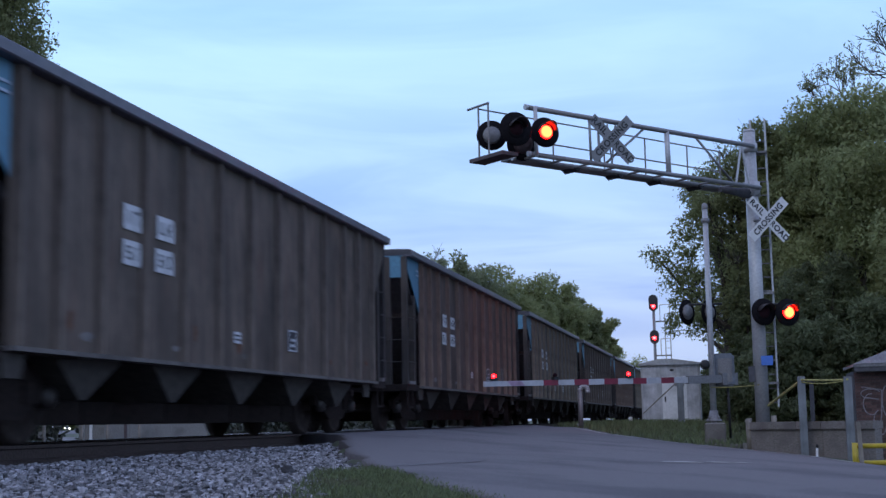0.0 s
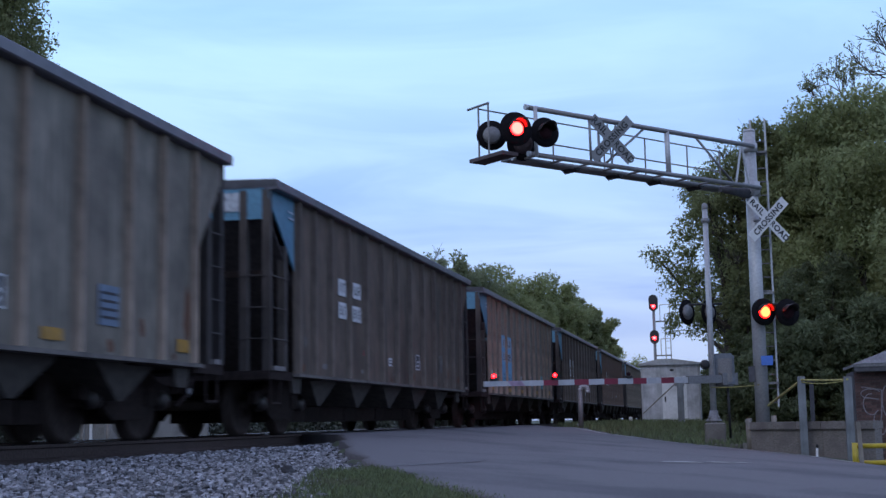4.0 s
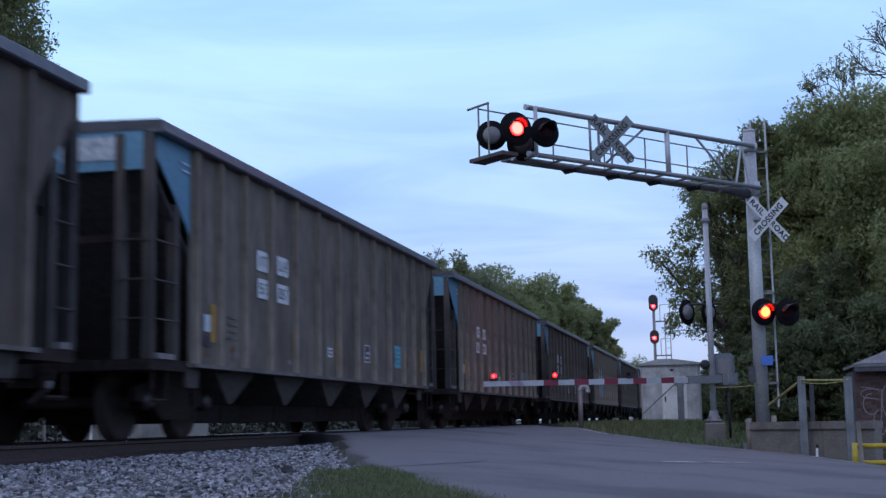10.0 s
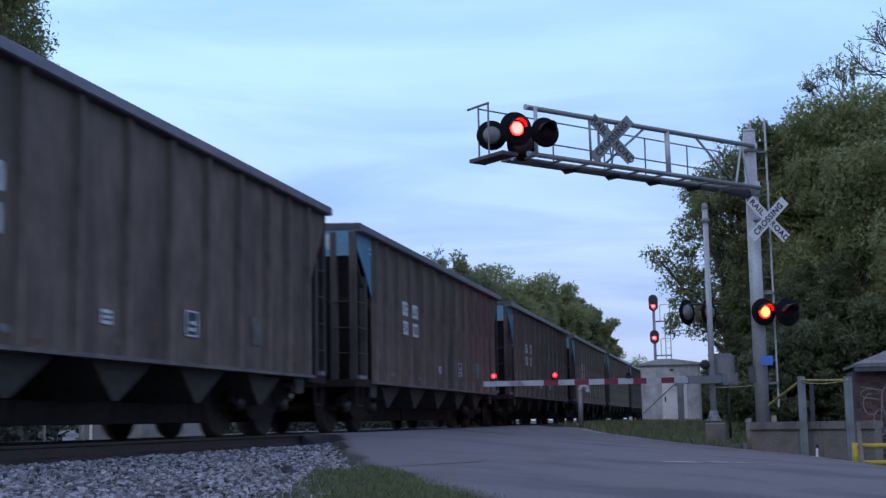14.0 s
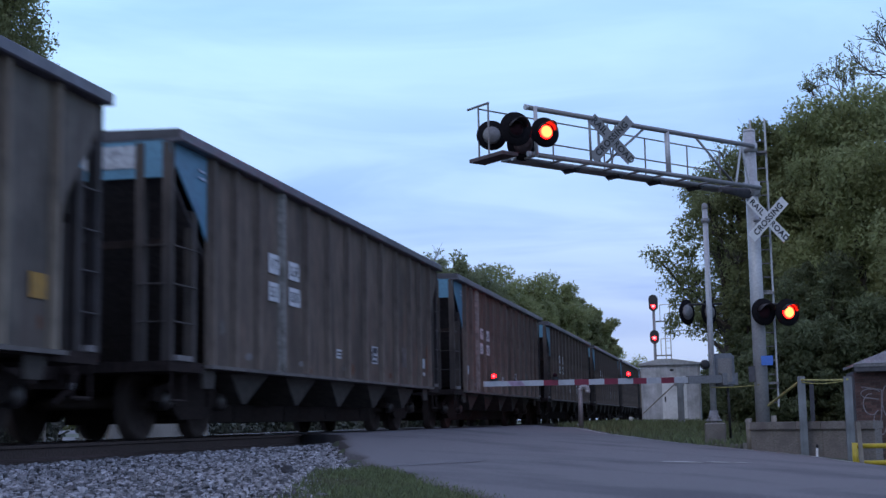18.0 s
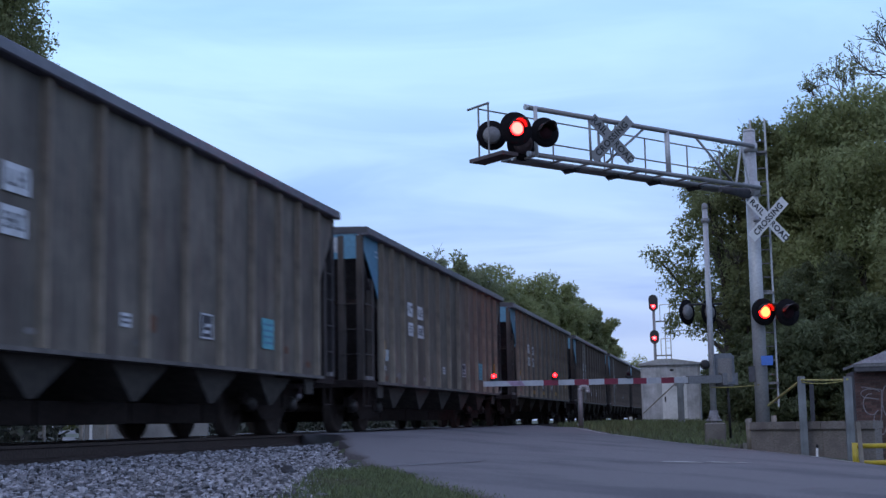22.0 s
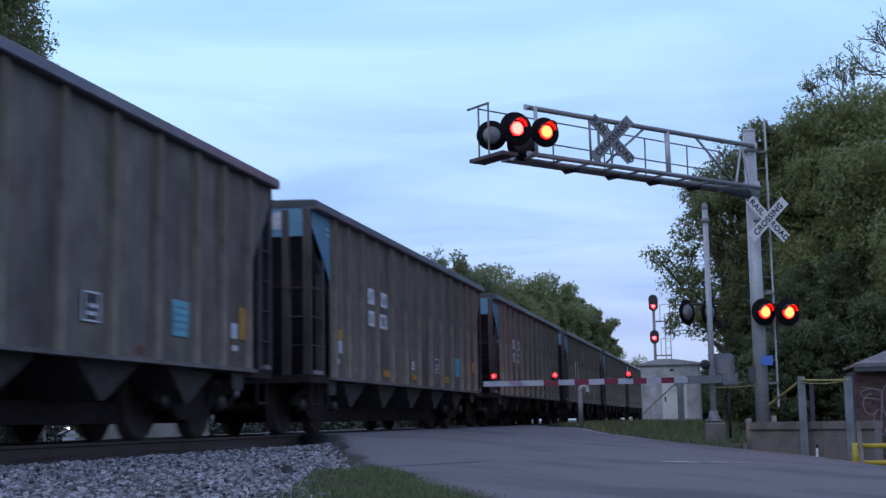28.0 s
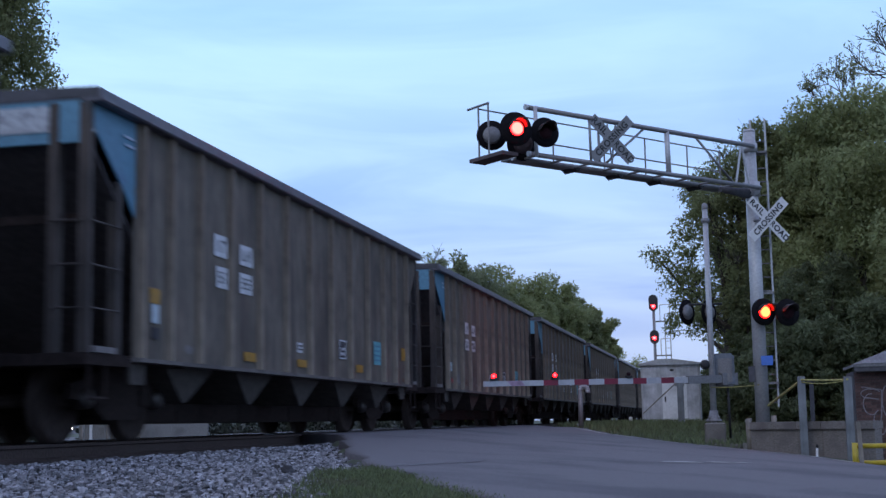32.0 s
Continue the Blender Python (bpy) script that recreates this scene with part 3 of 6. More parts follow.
def stones():
    rng = np.random.default_rng(4)
    base = np.array([(x, y, z) for x in (-1, 1) for y in (-1, 1) for z in (-1, 1)]) * 0.72
    tri = np.array([(0, 1, 3, 2), (4, 6, 7, 5), (0, 4, 5, 1), (2, 3, 7, 6), (0, 2, 6, 4), (1, 5, 7, 3)])

    def scatter(name, count, area, size, label):
        vs, fs = [], []
        k = 0
        while k < count:
            y = rng.uniform(*area[1])
            x = rng.uniform(area[0][0], area[0][1])
            reach = ballast_reach(y)
            if x > reach + 0.35 * rng.normal() * 0.5 or x > reach + 0.3:
                k += 1
                continue
            s = size * rng.uniform(0.55, 1.5)
            p = base * (1 + rng.uniform(-0.45, 0.35, base.shape))
            p = p * (s * rng.uniform(0.7, 1.3), s * rng.uniform(0.7, 1.3), s * rng.uniform(0.65, 1.1))
            a = rng.uniform(0, 6.28)
            c, d = math.cos(a), math.sin(a)
            tilt = rng.uniform(-0.7, 0.7)
            e, g = math.cos(tilt), math.sin(tilt)
            p = p @ np.array([[c, d, 0], [-d, c, 0], [0, 0, 1]]) @ np.array([[1, 0, 0], [0, e, g], [0, -g, e]])
            fs.append(tri + len(vs) * len(base))
            vs.append(p + (x, y, ballast_top(x, y) + s * rng.uniform(-0.3, 1.5)))
            k += 1
        me = bpy.data.meshes.new(name)
        me.from_pydata(np.concatenate(vs).tolist(), [], np.concatenate(fs).tolist())
        me.materials.append(STONE)
        tagged(new(name, me), label, "ballast", kind="stuff")
    scatter("ballast_stones", 42000, ((1.95, 5.3), (6.3, 13.5)), 0.0165, "loose pale grey crushed stones beside the rails")
    scatter("ballast_stones", 19000, ((1.9, 4.5), (13.5, 20.5)), 0.0185, "loose pale grey crushed stones beside the rails")
    rock = B()
    bmesh.ops.create_icosphere(rock, subdivisions=2, radius=0.06)
    for v in rock.verts:
        v.co *= 1 + 0.5 * noise.noise(v.co * 22)
        v.co.z *= 0.9
    ob = new("rock", mesh("rock", rock, DARK_STONE))
    ob.location = (4.12, 10.85, ballast_top(4.12, 10.85) + 0.05)
    tagged(ob, "dark rock lying on pale ballast", "rock")


def grass(name, count, inside, height, width, label, seed):
    rng = np.random.default_rng(seed)
    vs, fs = [], []
    while len(fs) < count:
        x, y = inside(rng)
        if x is None:
            continue
        z = rise(x, y) - 0.02
        a, h, w = rng.uniform(0, 6.28), height * rng.uniform(0.4, 1.4), width * rng.uniform(0.6, 1.4)
        lean = rng.normal(0, 0.35, 2) * h
        c, d = math.cos(a) * w, math.sin(a) * w
        i = len(vs)
        vs += [(x - c, y - d, z), (x + c, y + d, z), (x + lean[0] * 0.4 + c * 0.6, y + lean[1] * 0.4 + d * 0.6, z + h * 0.6), (x + lean[0], y + lean[1], z + h)]
        fs.append((i, i + 1, i + 2, i + 3))
    tagged(raw(name, vs, fs, BLADE), label, "grass", kind="stuff")


def far_side():
    """What shows under the cars: a pale low wall, posts and rough hedge beyond the track."""
    w = thing("low_wall", pose(-13.6, 43.4, -0.45, 0, 0, 14), "low pale concrete wall beyond the track", "wall", kind="structure")
    for k in range(-1, 4):
        part("wall_panel", blk(B(), k * 0.9 - 0.1, k * 0.9 + 0.796, 0, 0.2, -0.2, 1.1), LOT if k >= 0 else CONCRETE, w, "" if k >= 0 else "darker wall panel")
    for x in (-0.86, -0.58, 0.62):
        part("wall_batten", blk(B(), x - 0.05, x + 0.05, -0.03, -0.002, -0.2, 1.0), SIGN_WHITE if x < 0 else POST_RUST, w)
    for x, y, h in ((-14.05, 42.4, 0.8), (-15.6, 42.6, 0.9), (-13.4, 43.0, 0.7), (-12.3, 43.2, 0.7)):
        p = thing("short_post", Matrix.Translation((x, y, rise(x, y) - 0.1)), "short grey post beyond the track", "post", "posts beyond the track")
        part("post", tube(B(), (0, 0, 0), (0, 0, h + 0.1), 0.06, n=8), TIMBER, p)
    rng = np.random.default_rng(8)
    vs, fs, k = [], [], 0
    for i in range(150):
        y = 2 + i * 0.95
        x = -15.5 - 3.0 * rng.uniform() - max(0, (60 - y)) * 0.06
        h = rng.uniform(1.2, 2.8)
        c = rng.normal(size=(700, 3)) * (0.9, 0.9, 0.42 * h) + (x, y, 0.35 * h)
        c[:, 2] = np.maximum(c[:, 2], -0.4)
        a = rng.normal(size=(700, 3)) * 0.07
        b = rng.normal(size=(700, 3)) * 0.07
        vs.append(np.stack([c - a, c + b, c + a, c - b], 1).reshape(-1, 3))
    v = np.concatenate(vs).reshape(-1, 4, 3)
    aside = v[:, 0, 0] + 0.527 * v[:, 0, 1] - 7.8
    v = v[(aside < -0.28) | (aside > 0.40)].reshape(-1, 3)      # a slit in the hedge, where the far road is seen through
    tagged(new("hedge", quads("hedge", v, HEDGE_LEAF)), "rough green hedge beyond the track", "hedge", kind="stuff")


def motor_car():
    """A small car on the far road; it faces -y, its origin on the ground under its middle."""
    car = thing("car", Matrix(), "dark car with lit headlights on the far road", "car")
    body = plate(B(), [(-0.86, -2.1, 0.32), (-0.86, 2.1, 0.34), (-0.86, 2.12, 0.86), (-0.86, 1.2, 0.96), (-0.86, -0.9, 0.94), (-0.86, -2.05, 0.76)], (1.72, 0, 0))
    bmesh.ops.bevel(body, geom=body.edges[:], offset=0.06, segments=2, affect="EDGES")
    part("body", body, MECH_GREY, car)
    cabin = plate(B(), [(-0.72, -0.85, 0.9), (-0.72, 1.55, 0.9), (-0.66, 1.1, 1.42), (-0.66, -0.2, 1.44)], (1.40, 0, 0))
    bmesh.ops.bevel(cabin, geom=cabin.edges[:], offset=0.05, segments=2, affect="EDGES")
    part("cabin", cabin, MECH_GREY, car)
    part("windscreen", plate(B(), [(-0.60, -0.80, 0.98), (0.60, -0.80, 0.98), (0.55, -0.26, 1.39), (-0.55, -0.26, 1.39)], (0, -0.03, 0.02)), BLACK, car, "dark windscreen")
    part("bumper", blk(B(), -0.84, 0.84, -2.17, -2.06, 0.34, 0.52), BLACK, car)
    part("grille", blk(B(), -0.36, 0.36, -2.125, -2.07, 0.56, 0.70), BLACK, car)
    for x in (-0.80, 0.80):
        for y in (-1.32, 1.32):
            tyre = part("wheel", turned(B(), [(0.2, -0.1), (0.32, -0.1), (0.34, 0), (0.32, 0.1), (0.2, 0.1)], 20, pose(x, y, 0.34, 0, 90, 0)), BLACK, car)
            part("rim", turned(B(), [(0.02, -0.06), (0.2, -0.09), (0.2, 0.09), (0.02, 0.06)], 16, pose(x, y, 0.34, 0, 90, 0)), GALV_DARK, tyre)
        lamp = B()
        bmesh.ops.create_uvsphere(lamp, u_segments=16, v_segments=10, radius=0.13 if x < 0 else 0.19)
        lamp.transform(Matrix.Translation((x * 0.78, -2.06, 0.70)))
        part("headlight", lamp, HEADLIGHT, car, "lit headlight")
    return car


def verges():
    def near(r):
        y = r.uniform(3.0, 13.2)
        a, b = ballast_reach(y) - 0.12, edge_at(EDGE_L, y) + 0.10
        x = r.uniform(a, b + 0.15)
        edge = min(x - a, b - x)
        return (x, y) if edge > r.uniform(-0.1, 0.4) and y < 11.5 + r.normal() * 0.25 else (None, None)

    def far(r):
        y = r.uniform(30, 50)
        a = edge_at(EDGE_R, y)
        x = a + r.uniform(-0.1, 6.5)
        return (x, y) if x > 2.6 and x - a > r.uniform(-0.1, 0.25) else (None, None)

    def beyond(r):
        x, y = r.uniform(-40, -17), r.uniform(22, 75)
        return (None, None) if on_road(x, y) else (x, y)
    grass("grass", 36000, near, 0.036, 0.0032, "short green grass at the road's edge", 1)
    grass("grass", 14000, far, 0.14, 0.010, "unmown grass bank by the signal mast", 2)
    grass("grass", 6000, beyond, 0.2, 0.03, "rough grass beyond the track", 3)


land()
road()
track()
ballast()
stones()
verges()
far_side()
FAR_CAR = motor_car()


# ---- the coal train ----
BODY, PITCH, HALF = 14.42, 16.18, 1.545     # body length, coupler to coupler, half width
ROOF, SILL = 3.61, 0.85
RIBS = [1.01, 1.94, 2.80] + [3.90 + 1.112 * i for i in range(7)] + [11.58, 12.45, 13.22]
END_BAY = 1.08                              # open bay with ladders at each end
SHARED = {}
WHEELSETS = {}


def shared(key, make):
    if key not in SHARED:
        SHARED[key] = make()
    return SHARED[key]


def wheel_mesh():
    m = Matrix.Rotation(math.pi / 2, 4, "Y")
    return mesh("wheel", turned(B(), [(0.02, -0.02), (0.12, 0.05), (0.14, 0.02), (0.34, -0.01), (0.40, 0.05), (0.457, 0.05), (0.465, -0.04), (0.485, -0.06), (0.485, -0.085), (0.40, -0.085), (0.30, -0.05), (0.02, -0.05)], 24, m), WHEEL)


def side_frame_mesh():
    bm = B()
    outline = [(-1.15, 0.46), (-1.15, 0.62), (-0.78, 0.70), (-0.45, 0.86), (0.45, 0.86), (0.78, 0.70), (1.15, 0.62), (1.15, 0.46), (0.72, 0.42), (0.42, 0.24), (-0.42, 0.24), (-0.72, 0.42)]
    plate(bm, [(0, a, b) for a, b in outline], (0.10, 0, 0))
    for y in (-0.55, 0.55):
        blk(bm, 0.09, 0.13, y - 0.12, y + 0.12, 0.40, 0.62)
    return mesh("side_frame", bm, UNDER)


def spring_mesh():
    bm = B()
    for y in (-0.2, 0, 0.2):
        for k in range(5):
            tube(bm, (0.13, y, 0.30 + k * 0.06), (0.13, y, 0.335 + k * 0.06), 0.075, n=10)
    return mesh("springs", bm, UNDER)


def truck(car, y):
    t = part("truck", shared("bolster", lambda: mesh("truck", blk(blk(B(), -0.95, 0.95, -0.2, 0.2, 0.45, 0.78), -0.3, 0.3, -0.32, 0.32, 0.78, 0.9), UNDER)), None, car)
    t.location.y = y
    for sx in (-1, 1):
        sf = part("side_frame", shared("sf", side_frame_mesh), None, t)
        sf.location.x = sx * 1.0
        sf.scale.x = sx
        for dy in (-0.89, 0.89):
            cap = part("bearing_cap", shared("bcap", lambda: mesh("bearing_cap", turned(B(), [(0.12, 0.0), (0.12, 0.10), (0.09, 0.15), (0.03, 0.17)], 14, Matrix.Rotation(math.pi / 2, 4, "Y")), CAP_STEEL)), None, t)
            cap.location = (sx * 1.02, dy, 0.47)
            cap.scale.x = sx
        sp = part("springs", shared("sp", spring_mesh), None, t)
        sp.location.x = sx * 0.98 - 0.13 + (0.0 if sx > 0 else 0.0)
    for dy in (-0.89, 0.89):
        axle = part("wheelset", shared("axle", lambda: mesh("wheelset", tube(B(), (-0.95, 0, 0), (0.95, 0, 0), 0.08, n=10), WHEEL)), None, car)
        axle.location = (0, y + dy, 0.457)
        WHEELSETS.setdefault(car.name, []).append(axle)
        for sx in (-1, 1):
            w = part("wheel", shared("wheel", wheel_mesh), None, axle)
            w.location.x = sx * 0.755
            w.scale.x = sx


def panel(car, name, y, z, w, h, material, bars=(), x=HALF + 0.012, label=""):
    """A painted panel on the side sheet; bars: unreadable lettering as (y, z, w, h) within it."""
    p = part(name, blk(B(), 0, 0.006, -w / 2, w / 2, -h / 2, h / 2), material, car, label)
    p.location = (x, y, z)
    for by, bz, bw, bh in bars:
        part("lettering_bar", blk(B(), 0.0065, 0.010, (by - bw / 2) * w, (by + bw / 2) * w, (bz - bh / 2) * h, (bz + bh / 2) * h), INK if material is not TEAL else BLUE, p)
    return p


STRIPE_RIB = {9: 11.58, 10: 10.57}
YELLOW_SETS = {          # worn reflective patches: along the sill, upright strips, or a square by the tag
    "low": ((-12.77, 1.07, 0.34, 0.17), (-9.88, 1.03, 0.42, 0.11), (-7.50, 1.03, 0.42, 0.11), (-4.36, 1.05, 0.40, 0.12), (-1.32, 1.09, 0.34, 0.15)),
    "upright": ((-12.60, 1.42, 0.16, 0.48), (-9.44, 1.30, 0.20, 0.44), (-7.22, 1.25, 0.20, 0.44), (-1.20, 1.41, 0.16, 0.44)),
    "square": ((-12.83, 1.61, 0.26, 0.17), (-9.80, 1.06, 0.44, 0.12), (-7.55, 1.06, 0.42, 0.11), (-4.40, 1.09, 0.40, 0.13), (-1.24, 1.48, 0.30, 0.24)),
    "strip": ((-12.95, 1.52, 0.13, 0.34), (-9.42, 1.40, 0.16, 0.46), (-1.15, 1.48, 0.24, 0.42)),
}
# what sets each car's side apart: yellow set, teal or faded sticker, tags, and odd marks
SIDES = {-1: ("", "", "scuff low_rust"), 0: ("low", "teal", "tag notes"), 1: ("", "faded", "scuff worn_tag red_mid"), 2: ("low", "blue", "tag lead_rust"), 3: ("", "faded", "scuff worn_tag red lead_rust lead_tag"),
         4: ("upright", "teal", "tag foot_tag scuff"), 5: ("upright", "teal", "tag blank notes scuff"), 6: ("", "faded", "scuff low_rust"), 7: ("", "faded", "scuff worn_tag"), 8: ("", "faded", "scuff worn_tag low_rust"),
         9: ("", "faded", "tag lead_flush scuff"), 10: ("", "faded", "scuff worn_tag lead_rust lead_tag"), 11: ("square", "faded", "tag foot_tag red"), 12: ("strip", "teal", "tag foot_tag scuff lead_rust"),
         13: ("", "teal", "tag blank scuff"), 14: ("", "teal", "tag foot_tag red scuff blank lead_tag"), 15: ("square", "faded", "tag foot_tag scuff"), 16: ("square", "teal", "tag foot_tag scuff lead_rust"),
         17: ("strip", "teal", "tag blank scuff notes lead_tag"), 18: ("", "teal", "tag red scuff big_scuff"), 19: ("square", "teal", "tag blank scuff"), 20: ("low", "teal", "tag scuff")}


def glyph_bars(kind):
    """Bars that stand in for one stencilled figure, as (y, z, w, h) in a cell from -0.5 to 0.5."""
    return {"post": ((0, 0, 0.22, 0.9),), "tee": ((0, 0.36, 0.9, 0.18), (0, -0.05, 0.22, 0.8)), "ell": ((-0.3, 0, 0.22, 0.9), (0.08, -0.36, 0.6, 0.18)),
            "box": ((-0.32, 0, 0.2, 0.9), (0.32, 0, 0.2, 0.9), (0, 0.38, 0.6, 0.16), (0, -0.38, 0.6, 0.16)),
            "hook": ((0, 0.38, 0.8, 0.16), (-0.3, 0.2, 0.2, 0.4), (0, 0.02, 0.7, 0.16), (0.3, -0.2, 0.2, 0.4), (0, -0.38, 0.8, 0.16)), "two": ((-0.3, 0, 0.2, 0.9), (0.3, 0, 0.2, 0.9), (0, 0, 0.5, 0.16))}[kind]


def stencil(car, y, z, w, h, glyphs):
    bars = []
    cell = 0.8 / len(glyphs)
    for i, g in enumerate(glyphs):
        at = -0.4 + cell * (i + 0.5)
        bars += [(at + by * cell * 0.78, bz * 0.62, bw * cell * 0.78, bh * 0.62) for by, bz, bw, bh in glyph_bars(g)]
    panel(car, "stencil_patch", y, z, w, h, WHITE, bars)


def blotch(car, name, y, z, w, h, material, rng, label):
    """An uneven patch of rust, dust or old paint."""
    k = 11
    ring = [0.62 + 0.38 * rng.random() for i in range(k)]
    pts = [(HALF + 0.0005, y + w / 2 * q * math.cos(i * 2 * math.pi / k), z + h / 2 * q * math.sin(i * 2 * math.pi / k)) for i, q in enumerate(ring)]
    part(name, plate(B(), pts, (0.004, 0, 0)), material, car, label)


def paint_marks(car, n, look_of, rng):
    """Stencils, stickers and stains on the side that the road sees; y runs back from the leading corner."""
    yellow, sticker, odd = SIDES.get(n, ("", "faded", "scuff"))
    odd = odd.split()
    shake = lambda: rng.uniform(-0.03, 0.03)
    figures = ("hook", "box", "post", "two")
    if look_of in ("panel", "panels"):
        for y, w in ((-10.96, 0.72), (-9.85, 0.78)):
            bp = panel(car, "blue_panel", y, 1.90, w, 1.34, SKYBLUE, label="light blue panel with worn lettering")
            first = y < -10.5
            for z, glyphs in ((0.46, ("post", "tee") if first else ("ell", "two")), (0.06, ("hook", "post") if first else ("two", "box", "hook"))):
                backing = part("lettering_patch", blk(B(), 0.0062, 0.0066, -0.06 if first else -w * 0.48, w * 0.48 if first else 0.22, z - 0.13, z + 0.13), WASHED, bp, "paler patch behind the lettering")
                lo, hi = (-0.02, w * 0.44) if first else (-w * 0.42, 0.18)
                cell = (hi - lo) / len(glyphs)
                for i, g in enumerate(glyphs):
                    for by, bz, bw, bh in glyph_bars(g):
                        cy, cz = lo + cell * (i + 0.5 + by * 0.75), z + bz * 0.19
                        part("lettering_bar", blk(B(), 0.007, 0.010, cy - bw * cell * 0.37, cy + bw * cell * 0.37, cz - bh * 0.095, cz + bh * 0.095), INK, backing)
            for z, k in ((-0.44, 0.40), (-0.54, 0.42)):
                side = 0.15 if first else -0.12
                part("lettering_bar", blk(B(), 0.0065, 0.009, side - w * k / 2, side + w * k / 2, z - 0.025, z + 0.025), BLUE, bp)
    else:
        tail = [rng.choice(figures) for i in range(3)]
        stencil(car, -10.85 + shake(), 2.41 + shake() * 0.5, 0.42, 0.28, ("post", "tee"))
        stencil(car, -9.97 + shake(), 2.41 + shake() * 0.5, 0.46, 0.27, ("ell", "two"))
        stencil(car, -10.84 + shake() * 2, 2.02, 0.42 + shake(), 0.27, ("hook", "post"))
        stencil(car, -9.98 + shake(), 2.02, 0.48 + shake(), 0.27, tail)
    panel(car, "small_label", -7.68 + shake(), 1.29 if n else 1.41, 0.24, 0.15, WHITE, ((0, 0.18, 0.7, 0.16), (0, -0.18, 0.7, 0.16)), label="small white label")
    pc = panel(car, "placard", -5.44, 1.37, 0.38, 0.32, INK, label="black placard with white border")
    for a, b, c, d in ((-0.185, 0.185, 0.135, 0.155), (-0.185, 0.185, -0.155, -0.135), (-0.185, -0.155, -0.155, 0.155), (0.155, 0.185, -0.155, 0.155), (-0.09, 0.09, -0.09, -0.05), (-0.05, 0.1, -0.01, 0.03)):
        part("border_bar", blk(B(), 0.0065, 0.010, a, b, c, d), WHITE, pc)
    if sticker in ("teal", "blue"):
        panel(car, "sticker", -3.21, 1.41, 0.46, 0.42, TEAL if sticker == "teal" else FADED_BLUE, ((0, 0.3, 0.8, 0.07), (0, 0.1, 0.8, 0.07), (0, -0.1, 0.8, 0.07), (0, -0.3, 0.8, 0.07)), label="teal information sticker" if sticker == "teal" else "faded blue information sticker")
    elif sticker:
        panel(car, "sticker", -3.21, 1.42, 0.38, 0.38, FADED_GREEN if n == 7 else SILL_PAINT, label="faded grey-green sticker" if n == 7 else "worn grey sticker")
    for y, z, w, h in YELLOW_SETS.get(yellow, ()):
        panel(car, "reflective_patch", y + shake(), z, w, h, YELLOW, label="worn yellow reflective patch")
    if "tag" in odd:
        panel(car, "white_tag", -12.81 + shake(), 1.41, 0.19, 0.21, TAG_WHITE, label="white tag")
    if "foot_tag" in odd:
        panel(car, "white_tag", -12.98, 1.17, 0.14, 0.09, TAG_WHITE, label="small white tag")
    if "lead_tag" in odd:
        panel(car, "white_tag", -1.48, 1.37, 0.19, 0.20, TAG_WHITE, label="white tag")
        panel(car, "white_tag", -1.46, 1.15, 0.18, 0.07, WHITE, label="small white tag")
    if "worn_tag" in odd:
        blotch(car, "worn_tag", -12.81, 1.40, 0.22, 0.26, SILL_PAINT, rng, "pale worn tag")
    if "blank" in odd:
        panel(car, "dark_plate", -12.80, 1.19, 0.20, 0.13, INK, label="small dark plate")
    if "notes" in odd:
        for k in range(4):
            panel(car, "lettering_bar", -11.93 + shake(), 1.27 + k * 0.09, 0.34, 0.03, INK if n == 0 else SILL_PAINT)
    for word, y, z in (("red", -12.64, 1.10), ("red_mid", -9.48, 1.37)):
        if word in odd:
            blotch(car, "red_mark", y, z, 0.22, 0.13, MARK_RED, rng, "small red paint mark")
    if "scuff" in odd:
        blotch(car, "dust_patch", -11.83, 1.06, 0.36, 0.12, DUST_AND_GLINT, rng, "pale dusty patch")
        blotch(car, "dust_patch", -9.62, 1.05, 0.26, 0.10, DUST_AND_GLINT, rng, "pale dusty patch")
        blotch(car, "dust_patch", -7.40 + shake(), 1.06, 0.20, 0.09, SILL_PAINT, rng, "pale dusty patch")
    if "big_scuff" in odd:
        blotch(car, "dust_patch", -11.92, 1.18, 0.44, 0.26, DUST_AND_GLINT, rng, "pale dusty patch")
        blotch(car, "dust_patch", -9.90, 1.15, 0.66, 0.24, SILL_PAINT, rng, "pale dusty patch")
    if "low_rust" in odd:
        blotch(car, "rust_patch", -9.40, 1.15, 0.30, 0.34, RUST, rng, "orange-brown rust patch")
    if "lead_rust" in odd:
        blotch(car, "rust_patch", -1.12, 1.45, 0.30, 0.80, RUST, rng, "orange-brown rust patch")
    if "lead_flush" in odd:
        for y, z, w, h in ((-1.22, 1.50, 0.30, 0.95), (-1.95, 1.30, 0.34, 0.60), (-2.62, 1.16, 0.30, 0.42)):
            blotch(car, "rust_patch", y, z, w, h, RUST, rng, "reddish rust patch")
    for k in range(5):
        w, h = rng.uniform(0.10, 0.30), rng.uniform(0.08, 0.30)
        ry = -rng.choice(RIBS) + rng.choice((-0.34, 0.28, 0.42))
        blotch(car, "rust_patch", min(-1.2, max(-13.1, ry)), SILL + 0.06 + h / 2 + rng.random() ** 2 * 0.3, w, h, RUST, rng, "orange-brown rust patch")
    for k in range(2):       # lettering on the blue corner sheet
        panel(car, "lettering_bar", -13.52 + 0.02 * k, 3.27 - 0.09 * k, 0.22, 0.03, WASHED)


